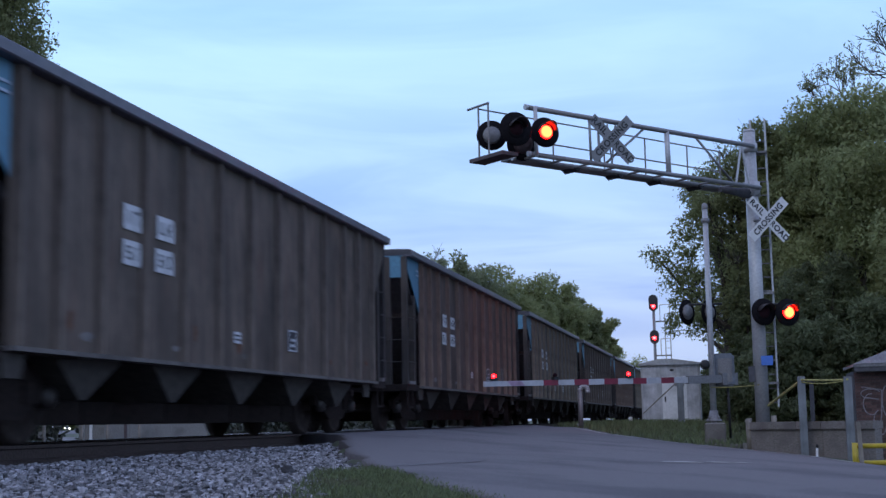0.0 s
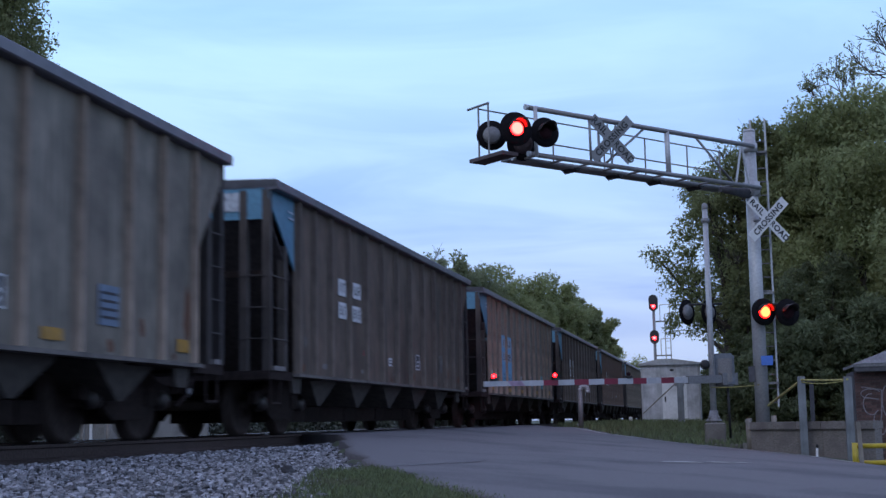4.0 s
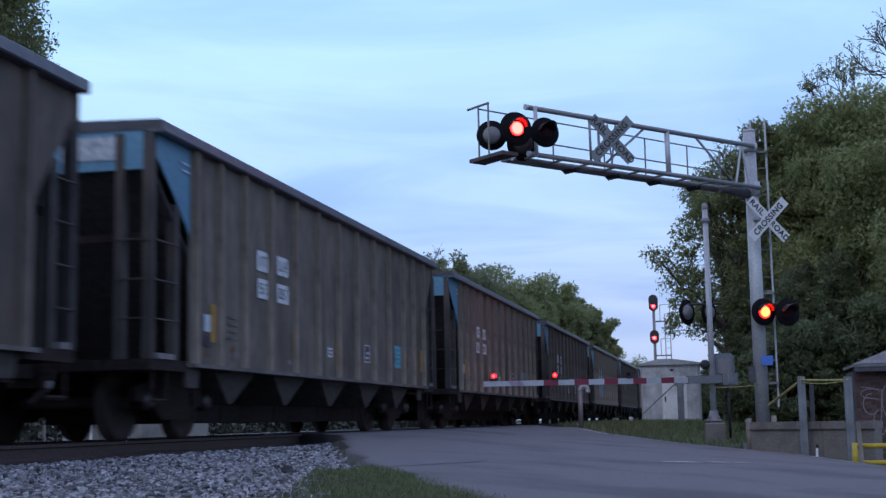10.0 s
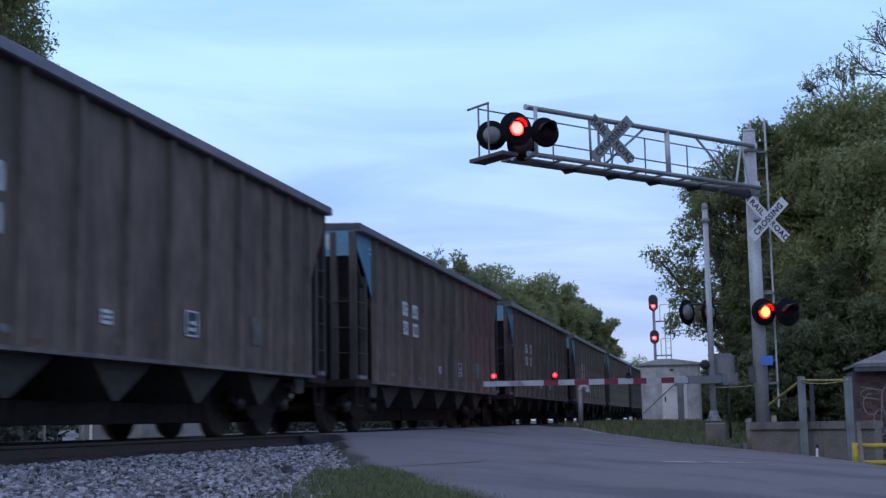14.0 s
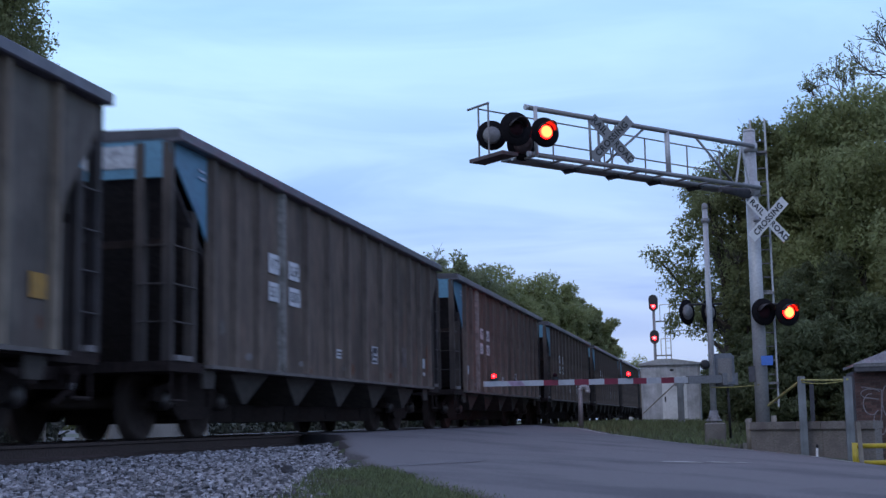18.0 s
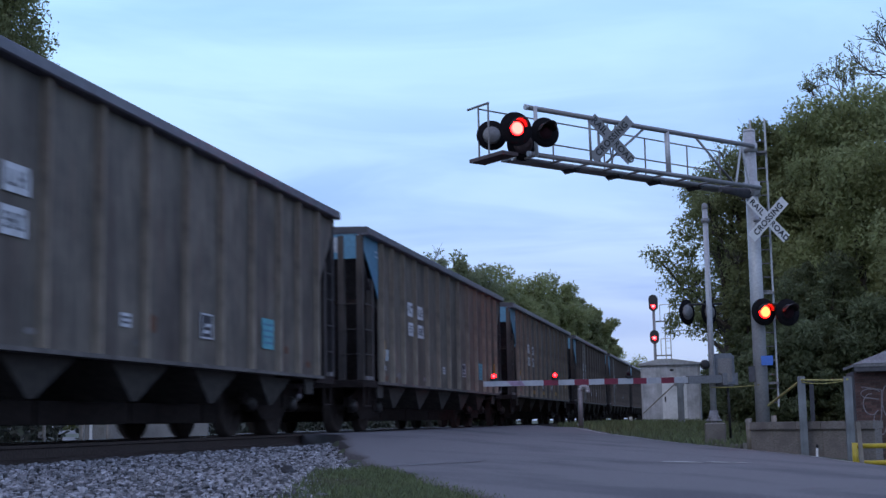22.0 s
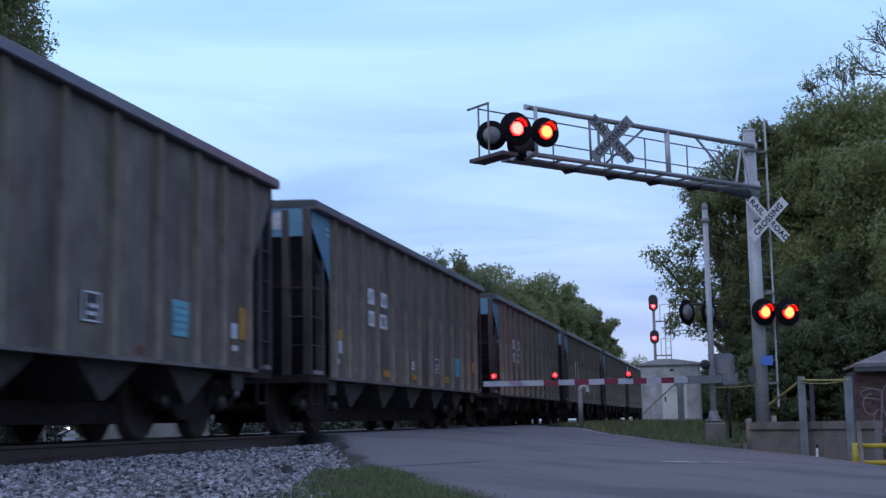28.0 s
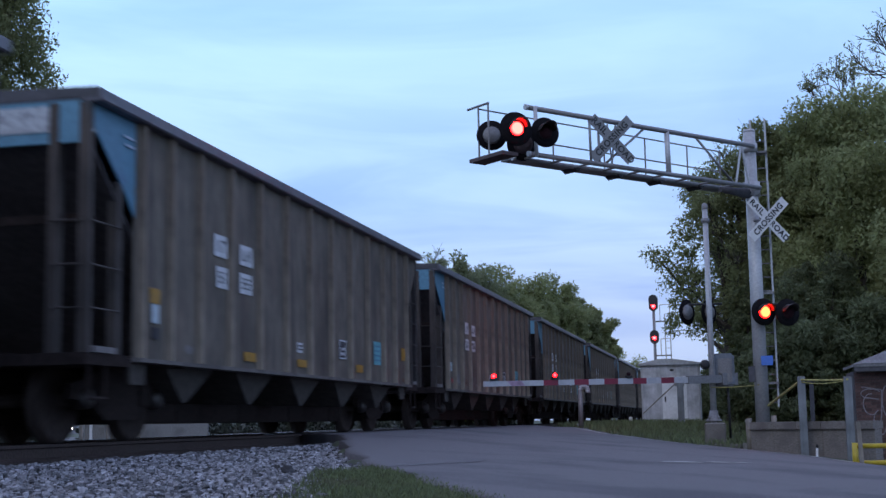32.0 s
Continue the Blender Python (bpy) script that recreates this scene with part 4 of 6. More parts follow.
def hopper_car(n, tone, look_of):
    """One open coal hopper; y = 0 at its leading top corner, the body reaching back to -BODY."""
    paint, ribs = STEEL_PAINT[tone], RIB_LIT_PAINT[tone]
    word = {"pale": "faded grey steel", "grey": "weathered grey-brown steel", "brown": "sooty dark brown steel", "rust": "rusty brown steel"}[tone]
    extra = {"panel": " with a light blue panel", "panels": " with two light blue panels", "stripe": " with one pale rib", "yellow": " with yellow reflective patches"}.get(look_of, " with white stencil patches")
    car = thing("hopper_car", Matrix(), word + " ribbed coal hopper car" + extra, "rail car", "cars of the coal train")
    rng = random.Random(n * 7 + 50)
    s0, s1 = -0.80, -BODY + END_BAY

    def side_mesh(sx):
        bm = B()
        plate(bm, [(sx * (HALF - 0.02), s0, SILL + 0.046), (sx * (HALF - 0.02), s1, SILL + 0.046), (sx * (HALF - 0.02), s1, ROOF - 0.131), (sx * (HALF - 0.02), s0, ROOF - 0.131)], (sx * 0.02, 0, 0))
        return mesh("side_sheet", bm, paint)
    for sx in (-1, 1):
        part("side_sheet", shared(("side", sx, tone), lambda: side_mesh(sx)), None, car)
        part("side_sill", shared(("sill", sx), lambda: mesh("side_sill", blk(B(), sx * (HALF - 0.10), sx * (HALF + 0.08), s1, s0, SILL, SILL + 0.045), SILL_PAINT)), None, car)
        for back in (0, 1):
            ya, yb = (0.0, -0.80) if not back else (-BODY, -BODY + END_BAY)
            foot = 2.30 if not back else 2.42
            part("corner_sheet", shared(("corner", sx, back, back or tone), lambda: mesh("corner_sheet", plate(B(), [(sx * (HALF - 0.018), ya, ROOF - 0.131), (sx * (HALF - 0.018), yb, ROOF - 0.131), (sx * (HALF - 0.018), yb, foot), (sx * (HALF - 0.018), yb + (ya - yb) * 0.22, foot + 0.24), (sx * (HALF - 0.018), ya + (yb - ya) * 0.12, 3.22), (sx * (HALF - 0.018), ya, 3.34)], (sx * 0.018, 0, 0)), BLUE if back else paint)), None, car, "faded blue corner sheet" if back else "")
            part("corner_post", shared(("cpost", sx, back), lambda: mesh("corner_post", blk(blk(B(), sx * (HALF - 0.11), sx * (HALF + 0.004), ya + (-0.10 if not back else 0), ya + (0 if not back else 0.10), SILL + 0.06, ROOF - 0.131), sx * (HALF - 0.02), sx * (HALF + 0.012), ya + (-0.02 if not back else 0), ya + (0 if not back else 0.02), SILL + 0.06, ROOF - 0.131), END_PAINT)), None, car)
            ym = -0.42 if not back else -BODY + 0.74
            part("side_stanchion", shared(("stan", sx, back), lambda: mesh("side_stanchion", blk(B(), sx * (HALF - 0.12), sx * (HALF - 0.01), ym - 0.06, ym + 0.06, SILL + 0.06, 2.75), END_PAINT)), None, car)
            for k, z in enumerate((1.30, 1.72, 2.14, 2.56) if not back else (1.36, 1.80, 2.25)):
                part("grab_iron", shared(("grab", sx, back, k), lambda: mesh("grab_iron", tube(B(), (sx * (HALF + 0.02), ya + (-0.06 if not back else 0.06), z), (sx * (HALF + 0.02), ym, z), 0.011, n=6), END_PAINT)), None, car)
                part("end_rung", shared(("erung", sx, back, k), lambda: mesh("end_rung", tube(B(), (sx * 1.13, ya - (0.02 if back else -0.02), z), (sx * (HALF - 0.05), ya - (0.02 if back else -0.02), z), 0.010, n=6), END_PAINT)), None, car)
            part("step_plate", shared(("splate", sx, back), lambda: mesh("step_plate", blk(B(), sx * (HALF - 0.06), sx * (HALF + 0.02), min(ya, ym) + 0.14, max(ya, ym) - 0.12, SILL + 0.065, SILL + 0.13), DUST_AND_GLINT)), None, car, "step plate with its glint painted pale")
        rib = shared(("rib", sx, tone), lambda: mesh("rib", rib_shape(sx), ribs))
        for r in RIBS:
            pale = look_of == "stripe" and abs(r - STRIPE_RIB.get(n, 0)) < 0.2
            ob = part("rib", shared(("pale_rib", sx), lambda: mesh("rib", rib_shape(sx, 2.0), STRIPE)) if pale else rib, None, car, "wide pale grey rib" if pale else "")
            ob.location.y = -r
    part("top_chord", shared("chord", top_chord_mesh), None, car)
    for back in (0, 1):
        ye = 0 if not back else -BODY
        inw = -1 if not back else 1
        part("end_sheet", shared(("end", back), lambda: mesh("end_sheet", blk(B(), -HALF + 0.09, HALF - 0.09, ye + inw * 0.01, ye + inw * 0.03, 3.06, ROOF - 0.106), BLUE)), None, car, "faded blue end sheet")
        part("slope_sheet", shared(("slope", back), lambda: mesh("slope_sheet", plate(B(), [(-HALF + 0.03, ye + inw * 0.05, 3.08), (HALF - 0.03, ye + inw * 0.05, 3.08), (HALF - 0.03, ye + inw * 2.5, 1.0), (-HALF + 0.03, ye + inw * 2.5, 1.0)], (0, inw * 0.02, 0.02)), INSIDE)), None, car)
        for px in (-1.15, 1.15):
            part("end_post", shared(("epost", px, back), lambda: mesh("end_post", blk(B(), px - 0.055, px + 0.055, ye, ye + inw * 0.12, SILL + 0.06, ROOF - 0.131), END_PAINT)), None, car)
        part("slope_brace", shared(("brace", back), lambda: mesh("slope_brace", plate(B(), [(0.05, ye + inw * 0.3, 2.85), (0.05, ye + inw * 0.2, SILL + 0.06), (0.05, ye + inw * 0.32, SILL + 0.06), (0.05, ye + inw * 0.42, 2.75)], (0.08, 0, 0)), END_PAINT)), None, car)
        part("brake_wheel", shared(("bwheel", back), lambda: mesh("brake_wheel", turned(B(), [(0.24, -0.012), (0.275, 0.0), (0.24, 0.012)], 18, pose(-0.75, ye + inw * 0.02, 1.9, 90, 0, 0)), UNDER)), None, car) if not back else None
        part("end_crown", shared(("crown", back), lambda: end_crown_mesh(ye if back else ye - 0.17)), None, car, "sooty lip over the car end")
        part("cross_bar", shared(("xbar", back), lambda: mesh("cross_bar", blk(B(), -HALF + 0.1, HALF - 0.1, ye + inw * 0.13, ye + inw * 0.19, 2.25, 2.34), UNDER)), None, car)
        part("end_platform", shared(("plat", back), lambda: mesh("end_platform", blk(blk(B(), -HALF, HALF, ye, ye + inw * 1.0, SILL - 0.06, SILL + 0.06), -HALF + 0.02, HALF - 0.02, ye + inw * 0.9, ye + inw * 2.5, SILL - 0.02, SILL + 0.03), UNDER)), None, car)
        part("white_label", shared(("endlab", back), lambda: mesh("white_label", blk(B(), 0.42, 1.09, ye - inw * 0.004, ye + inw * 0.009, 3.18, 3.45), SCUFFED)), None, car, "scuffed white stencil")
        part("coupler", shared(("coup", back), lambda: mesh("coupler", blk(blk(B(), -0.12, 0.12, ye - inw * 0.62, ye + inw * 0.3, 0.72, 0.94), -0.19, 0.19, ye - inw * 0.88, ye - inw * 0.55, 0.66, 0.98), UNDER)), None, car)
        part("sill_step", shared(("sstep", back), lambda: mesh("sill_step", tube(tube(tube(B(), (HALF - 0.03, ye + inw * 0.12, SILL), (HALF - 0.03, ye + inw * 0.12, 0.45), 0.02, n=6), (HALF - 0.03, ye + inw * 0.5, SILL), (HALF - 0.03, ye + inw * 0.5, 0.45), 0.02, n=6), (HALF - 0.03, ye + inw * 0.12, 0.45), (HALF - 0.03, ye + inw * 0.5, 0.45), 0.022, n=6), UNDER)), None, car)
        part("bolster_plate", shared(("bol", back), lambda: mesh("bolster_plate", plate(B(), [(HALF - 0.06, ye + inw * 1.02, SILL), (HALF - 0.06, ye + inw * 1.46, SILL), (HALF - 0.06, ye + inw * 1.40, SILL - 0.24), (HALF - 0.06, ye + inw * 1.08, SILL - 0.24)], (0.04, 0, 0)), CHUTE)), None, car)
        hose = part("brake_hose", shared(("hose", back), lambda: mesh("brake_hose", tube(tube(B(), (0.42, ye - inw * 0.05, 0.80), (0.44, ye - inw * 0.22, 0.62), 0.03, n=6), (0.44, ye - inw * 0.22, 0.62), (0.38, ye - inw * 0.55, 0.42), 0.03, n=6), UNDER)), None, car)
        part("hose_coupling", shared(("hosec", back), lambda: mesh("hose_coupling", tube(B(), (0.44, ye - inw * 0.20, 0.66), (0.45, ye - inw * 0.28, 0.58), 0.04, n=8), GALV_DARK)), None, hose, "pale metal hose coupling")
        truck(car, ye + inw * 1.75)
    part("centre_sill", shared("csill", lambda: mesh("centre_sill", blk(B(), -0.2, 0.2, -BODY, 0, 0.62, 0.98), UNDER)), None, car)
    part("hopper_floor", shared("hfloor", lambda: mesh("hopper_floor", blk(B(), -HALF + 0.14, HALF - 0.14, s1, s0, SILL + 0.05, SILL + 0.07), UNDER)), None, car)
    part("coal_load", shared("coal", coal_mesh), None, car, "black coal heaped inside the car")
    for k in range(5):
        ch = part("hopper_chute", shared("chute", chute_mesh), None, car)
        ch.location.y = -6.97 + (k - 2) * 2.25
        part("discharge_door", shared("ddoor", lambda: mesh("discharge_door", blk(B(), -0.75, 0.75, -1.1, 1.1, 0.20, 0.45), UNDER)), None, ch)
    paint_marks(car, n, look_of, rng)
    return car


def rib_shape(sx, k=1.0):
    """A pressed hat-section rib."""
    bm = B()
    plate(bm, [(sx * HALF, -0.050 * k, 0), (sx * (HALF + 0.08), -0.026 * k, 0), (sx * (HALF + 0.08), 0.026 * k, 0), (sx * HALF, 0.050 * k, 0)], (0, 0, ROOF - 0.132 - SILL - 0.05))
    for v in bm.verts:
        v.co.z += SILL + 0.05
    return bm


def top_chord_mesh():
    bm = B()
    for sx in (-1, 1):
        plate(bm, [(sx * (HALF - 0.06), 0, ROOF - 0.13), (sx * (HALF + 0.115), 0, ROOF - 0.13), (sx * (HALF + 0.13), 0, ROOF - 0.115), (sx * (HALF + 0.13), 0, ROOF - 0.01), (sx * (HALF + 0.118), 0, ROOF), (sx * (HALF - 0.06), 0, ROOF)], (0, -BODY, 0))
    for y in (-0.14, -BODY):
        blk(bm, -HALF + 0.06, HALF - 0.06, y, y + 0.14, ROOF - 0.1049, ROOF - 0.004)
    return mesh("top_chord", bm, CHORD)


def end_crown_mesh(y):
    """The sooty raised lip over a car end, highest in the middle."""
    bm = B()
    k = 8
    for i in range(k):
        x0, x1 = [-HALF - 0.10 + (2 * HALF + 0.20) * j / k for j in (i, i + 1)]
        h0, h1 = [0.035 * math.sin(math.pi * j / k) for j in (i, i + 1)]
        plate(bm, [(x0, y - 0.01, ROOF - 0.09), (x1, y - 0.01, ROOF - 0.09), (x1, y - 0.01, ROOF + 0.012 + h1), (x0, y - 0.01, ROOF + 0.012 + h0)], (0, 0.19, 0))
    return mesh("end_crown", bm, BLACK_TRIM)


def chute_mesh():
    """A hopper bay narrowing to its door."""
    bm = B()
    plate(bm, [(-1.42, -0.76, SILL + 0.02), (-1.42, 0.76, SILL + 0.02), (-1.42, 0.07, 0.44), (-1.42, -0.07, 0.44)], (2.84, 0, 0))
    for v in bm.verts:
        if v.co.z < 0.5:
            v.co.x *= 0.94
    return mesh("hopper_chute", bm, CHUTE)


def coal_mesh():
    bm = B()
    nx, ny = 6, 40
    g = [[bm.verts.new((-1.5 + 3.0 * i / nx, -0.2 - (BODY - 0.4) * j / ny, 3.2 + (0.25 * math.sin(math.pi * i / nx) if 0 < j < ny else 0) + 0.05 * noise.noise((i, j, 0)))) for i in range(nx + 1)] for j in range(ny + 1)]
    for j in range(ny):
        for i in range(nx):
            bm.faces.new((g[j][i], g[j][i + 1], g[j + 1][i + 1], g[j + 1][i]))
    return mesh("coal_load", bm, COAL)


TRAIN = {}
LOOKS = {-8: ("rust", ""), -7: ("brown", ""), -6: ("grey", ""), -5: ("rust", ""), -4: ("brown", ""), -3: ("grey", ""), -2: ("rust", ""), -1: ("brown", ""),
         0: ("pale", "panel"), 1: ("brown", ""), 2: ("pale", "panels"), 3: ("brown", ""), 4: ("grey", "yellow"), 5: ("grey", "yellow"), 6: ("brown", ""), 7: ("brown", ""),
         8: ("brown", ""), 9: ("brown", "stripe"), 10: ("brown", "stripe"), 11: ("grey", "yellow"), 12: ("grey", ""), 13: ("grey", ""), 14: ("grey", ""), 15: ("grey", "yellow"),
         16: ("grey", ""), 17: ("grey", ""), 18: ("grey", ""), 19: ("grey", "yellow"), 20: ("grey", "yellow"), 21: ("brown", ""), 22: ("grey", "")}
for n, (tone, look_of) in LOOKS.items():
    TRAIN[n] = hopper_car(n, tone, look_of)


# ---- crossing signals ----
FLASHERS = []
ARM = radians(47)                      # the arms reach over the road along this line
AU = Vector((math.cos(ARM), math.sin(ARM), 0))


def roundel(parent, at, side, rose, r=0.162):
    """A lamp ball, one half lit and the other dark, that turns its lit half out when it flashes."""
    bm = B()
    bmesh.ops.create_uvsphere(bm, u_segments=24, v_segments=14, radius=r)
    for f in bm.faces:
        f.smooth = True
        f.material_index = 0 if f.calc_center_median().y < 0 else 1
    me = mesh("lens", bm, LENS_ROSE if rose else LENS_ON, LENS_OFF)
    ob = part("lens", me, None, parent, "red lens of a flashing light")
    ob.location = at
    FLASHERS.append((side, ob, 0))
    return ob


def flasher(owner, at, turn, side, disc=0.30):
    """A crossing light: black disc, hood, housing behind and its lens. turn: degrees about z from facing -y."""
    m = pose(*at, 0, 0, turn)
    back = turned(B(), [(0.158, -0.03), (disc, -0.028), (disc, -0.02), (0.158, -0.018)], 32, Matrix.Rotation(math.pi / 2, 4, "X"))
    head = part("light_head", back, DISC, owner, "round black backing disc")
    head.matrix_basis = m
    ring = B()
    n = 20
    top = []
    for i in range(n + 1):
        a = math.pi * (0.04 + 0.92 * i / n)
        reach = 0.30 * (0.35 + 0.65 * math.sin(a))
        row = []
        for r in (0.165, 0.172):
            row.append(ring.verts.new((r * math.cos(a), -0.02, r * math.sin(a))))
            row.append(ring.verts.new((r * math.cos(a), -0.02 - reach, r * math.sin(a))))
        top.append(row)
    for p, q in zip(top, top[1:]):
        for a, b in ((0, 1), (3, 2), (1, 3), (2, 0)):
            ring.faces.new((p[a], q[a], q[b], p[b])).smooth = True
    part("hood", ring, HOOD, head)
    case = turned(B(), [(0.06, 0.262), (0.15, 0.245), (0.185, 0.15), (0.185, 0.04), (0.16, -0.02)][::-1], 20, Matrix.Rotation(-math.pi / 2, 4, "X"))
    part("housing", case, DISC if side is not None else POST_RUST, head)
    if side is None:
        lens = turned(B(), [(0.155, 0.0), (0.14, 0.03), (0.08, 0.05), (0.01, 0.055)], 20, Matrix.Rotation(math.pi / 2, 4, "X"))
        part("lens", lens, LENS_OFF, head)
    else:
        roundel(head, (0, 0.06, 0), side, disc > 0.32)
    return head


def back_head(owner, at, turn, disc=0.30):
    """A light seen from behind: a black disc with a pale domed housing."""
    head = part("light_head", turned(B(), [(0.02, 0.0), (disc, 0.0), (disc, 0.012), (0.02, 0.014)], 32, Matrix.Rotation(math.pi / 2, 4, "X")), DISC, owner, "black disc seen from behind")
    head.matrix_basis = pose(*at, 0, 0, turn)
    part("housing", turned(B(), [(0.175, 0.012), (0.175, 0.04), (0.15, 0.07), (0.09, 0.09), (0.01, 0.095)], 24, Matrix.Rotation(math.pi / 2, 4, "X")), GALV_DARK, head, "grey domed lamp housing")
    return head


def letters(text, size, parent, m):
    cu = bpy.data.curves.new("lettering", "FONT")
    cu.body, cu.size, cu.align_x, cu.align_y, cu.extrude, cu.offset = text, size, "CENTER", "CENTER", 0.002, 0.006
    cu.space_character = 1.12
    tmp = bpy.data.objects.new("lettering", cu)
    scene.collection.objects.link(tmp)
    bpy.context.view_layer.update()
    me = bpy.data.meshes.new_from_object(tmp.evaluated_get(bpy.context.evaluated_depsgraph_get()))
    bpy.data.objects.remove(tmp)
    me.materials.clear()
    me.materials.append(SIGN_INK)
    ob = part("lettering", me, None, parent, "black lettering " + text)
    ob.matrix_basis = m


def crossbuck(owner, at, turn, paint=None, lean=45):
    """Two crossed boards in the local x-z plane, facing -y."""
    hub = part("crossbuck", tube(B(), (0, 0.02, 0), (0, 0.14, 0), 0.03), GALV_DARK, owner, "white crossed boards with black lettering")
    hub.matrix_basis = pose(*at, 0, 0, turn)
    for name, ang, y in (("board", lean, 0.012), ("board", -lean, 0.0)):
        bm = blk(B(), -0.61, 0.61, -0.008, 0.008, -0.115, 0.115)
        b = part(name, bm, paint or SIGN_WHITE, hub)
        b.matrix_basis = Matrix.Translation((0, y, 0)) @ Matrix.Rotation(radians(ang), 4, "Y")
    up = Matrix.Rotation(math.pi / 2, 4, "X")
    a = Matrix.Rotation(radians(lean), 4, "Y")
    c = Matrix.Rotation(radians(-lean), 4, "Y")
    letters("CROSSING", 0.185, hub, Matrix.Translation((0, -0.0115, 0)) @ c @ up)
    letters("RAIL", 0.185, hub, Matrix.Translation((0, 0.0005, 0)) @ a @ Matrix.Translation((-0.37, 0, 0)) @ up)
    letters("ROAD", 0.185, hub, Matrix.Translation((0, 0.0005, 0)) @ a @ Matrix.Translation((0.37, 0, 0)) @ up)
    return hub


def cantilever():
    base = Vector((8.50, 30.15, rise(8.5, 30.15)))
    c = thing("cantilever_signal", Matrix.Translation(base), "galvanised cantilever crossing signal with red flashing lights", "crossing signal")
    up = -base.z                                  # local height of the rail head
    part("mast", tube(B(), (0, 0, 0), (0, 0, 6.50 + up), 0.155, 0.135, n=24), GALV, c)
    part("mast_cap", turned(B(), [(0.137, 6.50 + up), (0.137, 6.55 + up), (0.12, 6.57 + up), (0.02, 6.58 + up)], 20), GALV, c)
    part("foundation", blk(B(), -0.45, 0.45, -0.45, 0.45, -0.3, 0.12), CONCRETE, c)
    length = 6.55
    tip = -AU * length
    side = Vector((AU.y, -AU.x, 0))               # towards oncoming drivers
    low, high = 5.20 + up, 6.14 + up

    def along(d, off, z):
        return tuple(-AU * d + side * off + Vector((0, 0, z + 0.105 * max(0, d) / length)))
    part("top_chord", tube(B(), along(0.1, 0.2, high), along(length, 0.2, high), 0.052, n=12), GALV_DARK, c)
    part("end_cap", tube(B(), along(length, 0.2, high), along(length + 0.06, 0.2, high), 0.058, n=12), GALV, c)
    for off in (-0.25, 0.25):
        part("bottom_chord", tube(B(), along(0.0, off, low), along(length, off, low), 0.05, n=12), GALV_DARK, c)
        part("end_cap", tube(B(), along(length, off, low), along(length + 0.05, off, low), 0.056, n=12), GALV, c)
    part("collar", tube(tube(B(), (0, 0, low - 0.16), (0, 0, low + 0.16), 0.19, n=20), (0, 0, high - 0.1), (0, 0, high + 0.1), 0.17, n=20), GALV, c)
    part("under_brace", tube(B(), along(0.1, 0, low - 0.10), along(1.0, 0, low - 0.10), 0.12, 0.06, n=10), BLACK_TRIM, c)
    for d in (2.78, 4.72, 4.95):
        part("upright", tube(B(), along(d, 0.22, low), along(d, 0.2, high), 0.055 if d < 3 else 0.026, n=8), GALV if d < 3 else GALV_DARK, c)
    for d0, d1 in ((0.75, 1.95), (4.6, 3.4)):
        part("diagonal", tube(B(), along(d0, 0.2, low), along(d1, 0.2, high), 0.026, n=8), GALV_DARK, c)
    for off in (-0.22, 0.22):
        part("tie_rod", tube(B(), along(0.72 if off > 0 else 0.28, 0.2, low), along(0.5, 0.2, high - 0.02), 0.025, n=6), GALV, c)
    for k in range(9):
        d = 0.75 + k * 0.7
        part("cross_tie", tube(B(), along(d, -0.25, low), along(d, 0.25, low), 0.025, n=6), GALV_DARK, c)
    # walkway behind the arm with its handrail
    for k in range(4):
        d = 1.48 + k * 1.19
        part("bracket", plate(B(), [along(d, -0.6, low - 0.025), along(d - 0.20, -0.6, low - 0.025), along(d - 0.10, -0.6, low - 0.10)], tuple(side * 0.4)), BLACK, c)
    deck = B()
    plate(deck, [along(0.5, -0.31, low - 0.02), along(length + 0.05, -0.31, low - 0.02), along(length + 0.05, -0.62, low - 0.02), along(0.5, -0.62, low - 0.02)], (0, 0, 0.03))
    part("walkway", deck, GALV_DARK, c)
    plat = B()
    plate(plat, [along(length + 0.34, 0.30, low - 0.09), along(length + 0.72, 0.30, low - 0.09), along(length + 0.72, -0.78, low - 0.09), along(length + 0.34, -0.78, low - 0.09)], (0, 0, 0.07))
    part("end_platform", plat, POST_RUST, c, "rust-brown platform plate")
    for z in (low + 0.47, low + 0.94):
        part("handrail", tube(B(), along(0.35, -0.62, z), along(length + 0.7, -0.45, z), 0.016, n=6), GALV_DARK, c)
    part("handrail", tube(B(), along(length + 0.7, -0.83, low + 1.0), along(length + 0.7, -0.13, low + 1.0), 0.024, n=6), GALV_DARK, c)
    for d in (0.35, 1.38, 2.66, 3.85, 5.25):
        part("stanchion", tube(B(), along(d, -0.60, low), along(d, -0.60, low + 0.94), 0.017, n=6), GALV_DARK, c)
    for off in (-0.47, -0.15):
        part("stanchion", tube(B(), along(length + 0.7, off, low - 0.06), along(length + 0.7, off, low + 1.0), 0.019, n=6), GALV_DARK, c)
    # ladder on the far side of the mast
    for off in (-0.16, 0.16):
        part("ladder_rail", tube(B(), (0.20 + off, 0.24, 0.9), (0.20 + off, 0.24, 6.85 + up), 0.024, n=6), GALV, c)
    for k in range(20):
        z = 1.0 + k * 0.31
        part("rung", tube(B(), (0.04, 0.24, z), (0.36, 0.24, z), 0.014, n=6), GALV_DARK, c)
    for z in (1.4, 3.4, 5.0, 6.6):
        part("ladder_clip", blk(B(), 0.04, 0.38, 0.10, 0.22, z, z + 0.05), GALV_DARK, c)
    # lights over the road, and on the mast
    post = along(length - 0.12, 0.3, 0)
    part("light_post", tube(B(), (post[0], post[1], low + 0.05), (post[0], post[1], high + 0.12), 0.04, n=10), GALV, c)
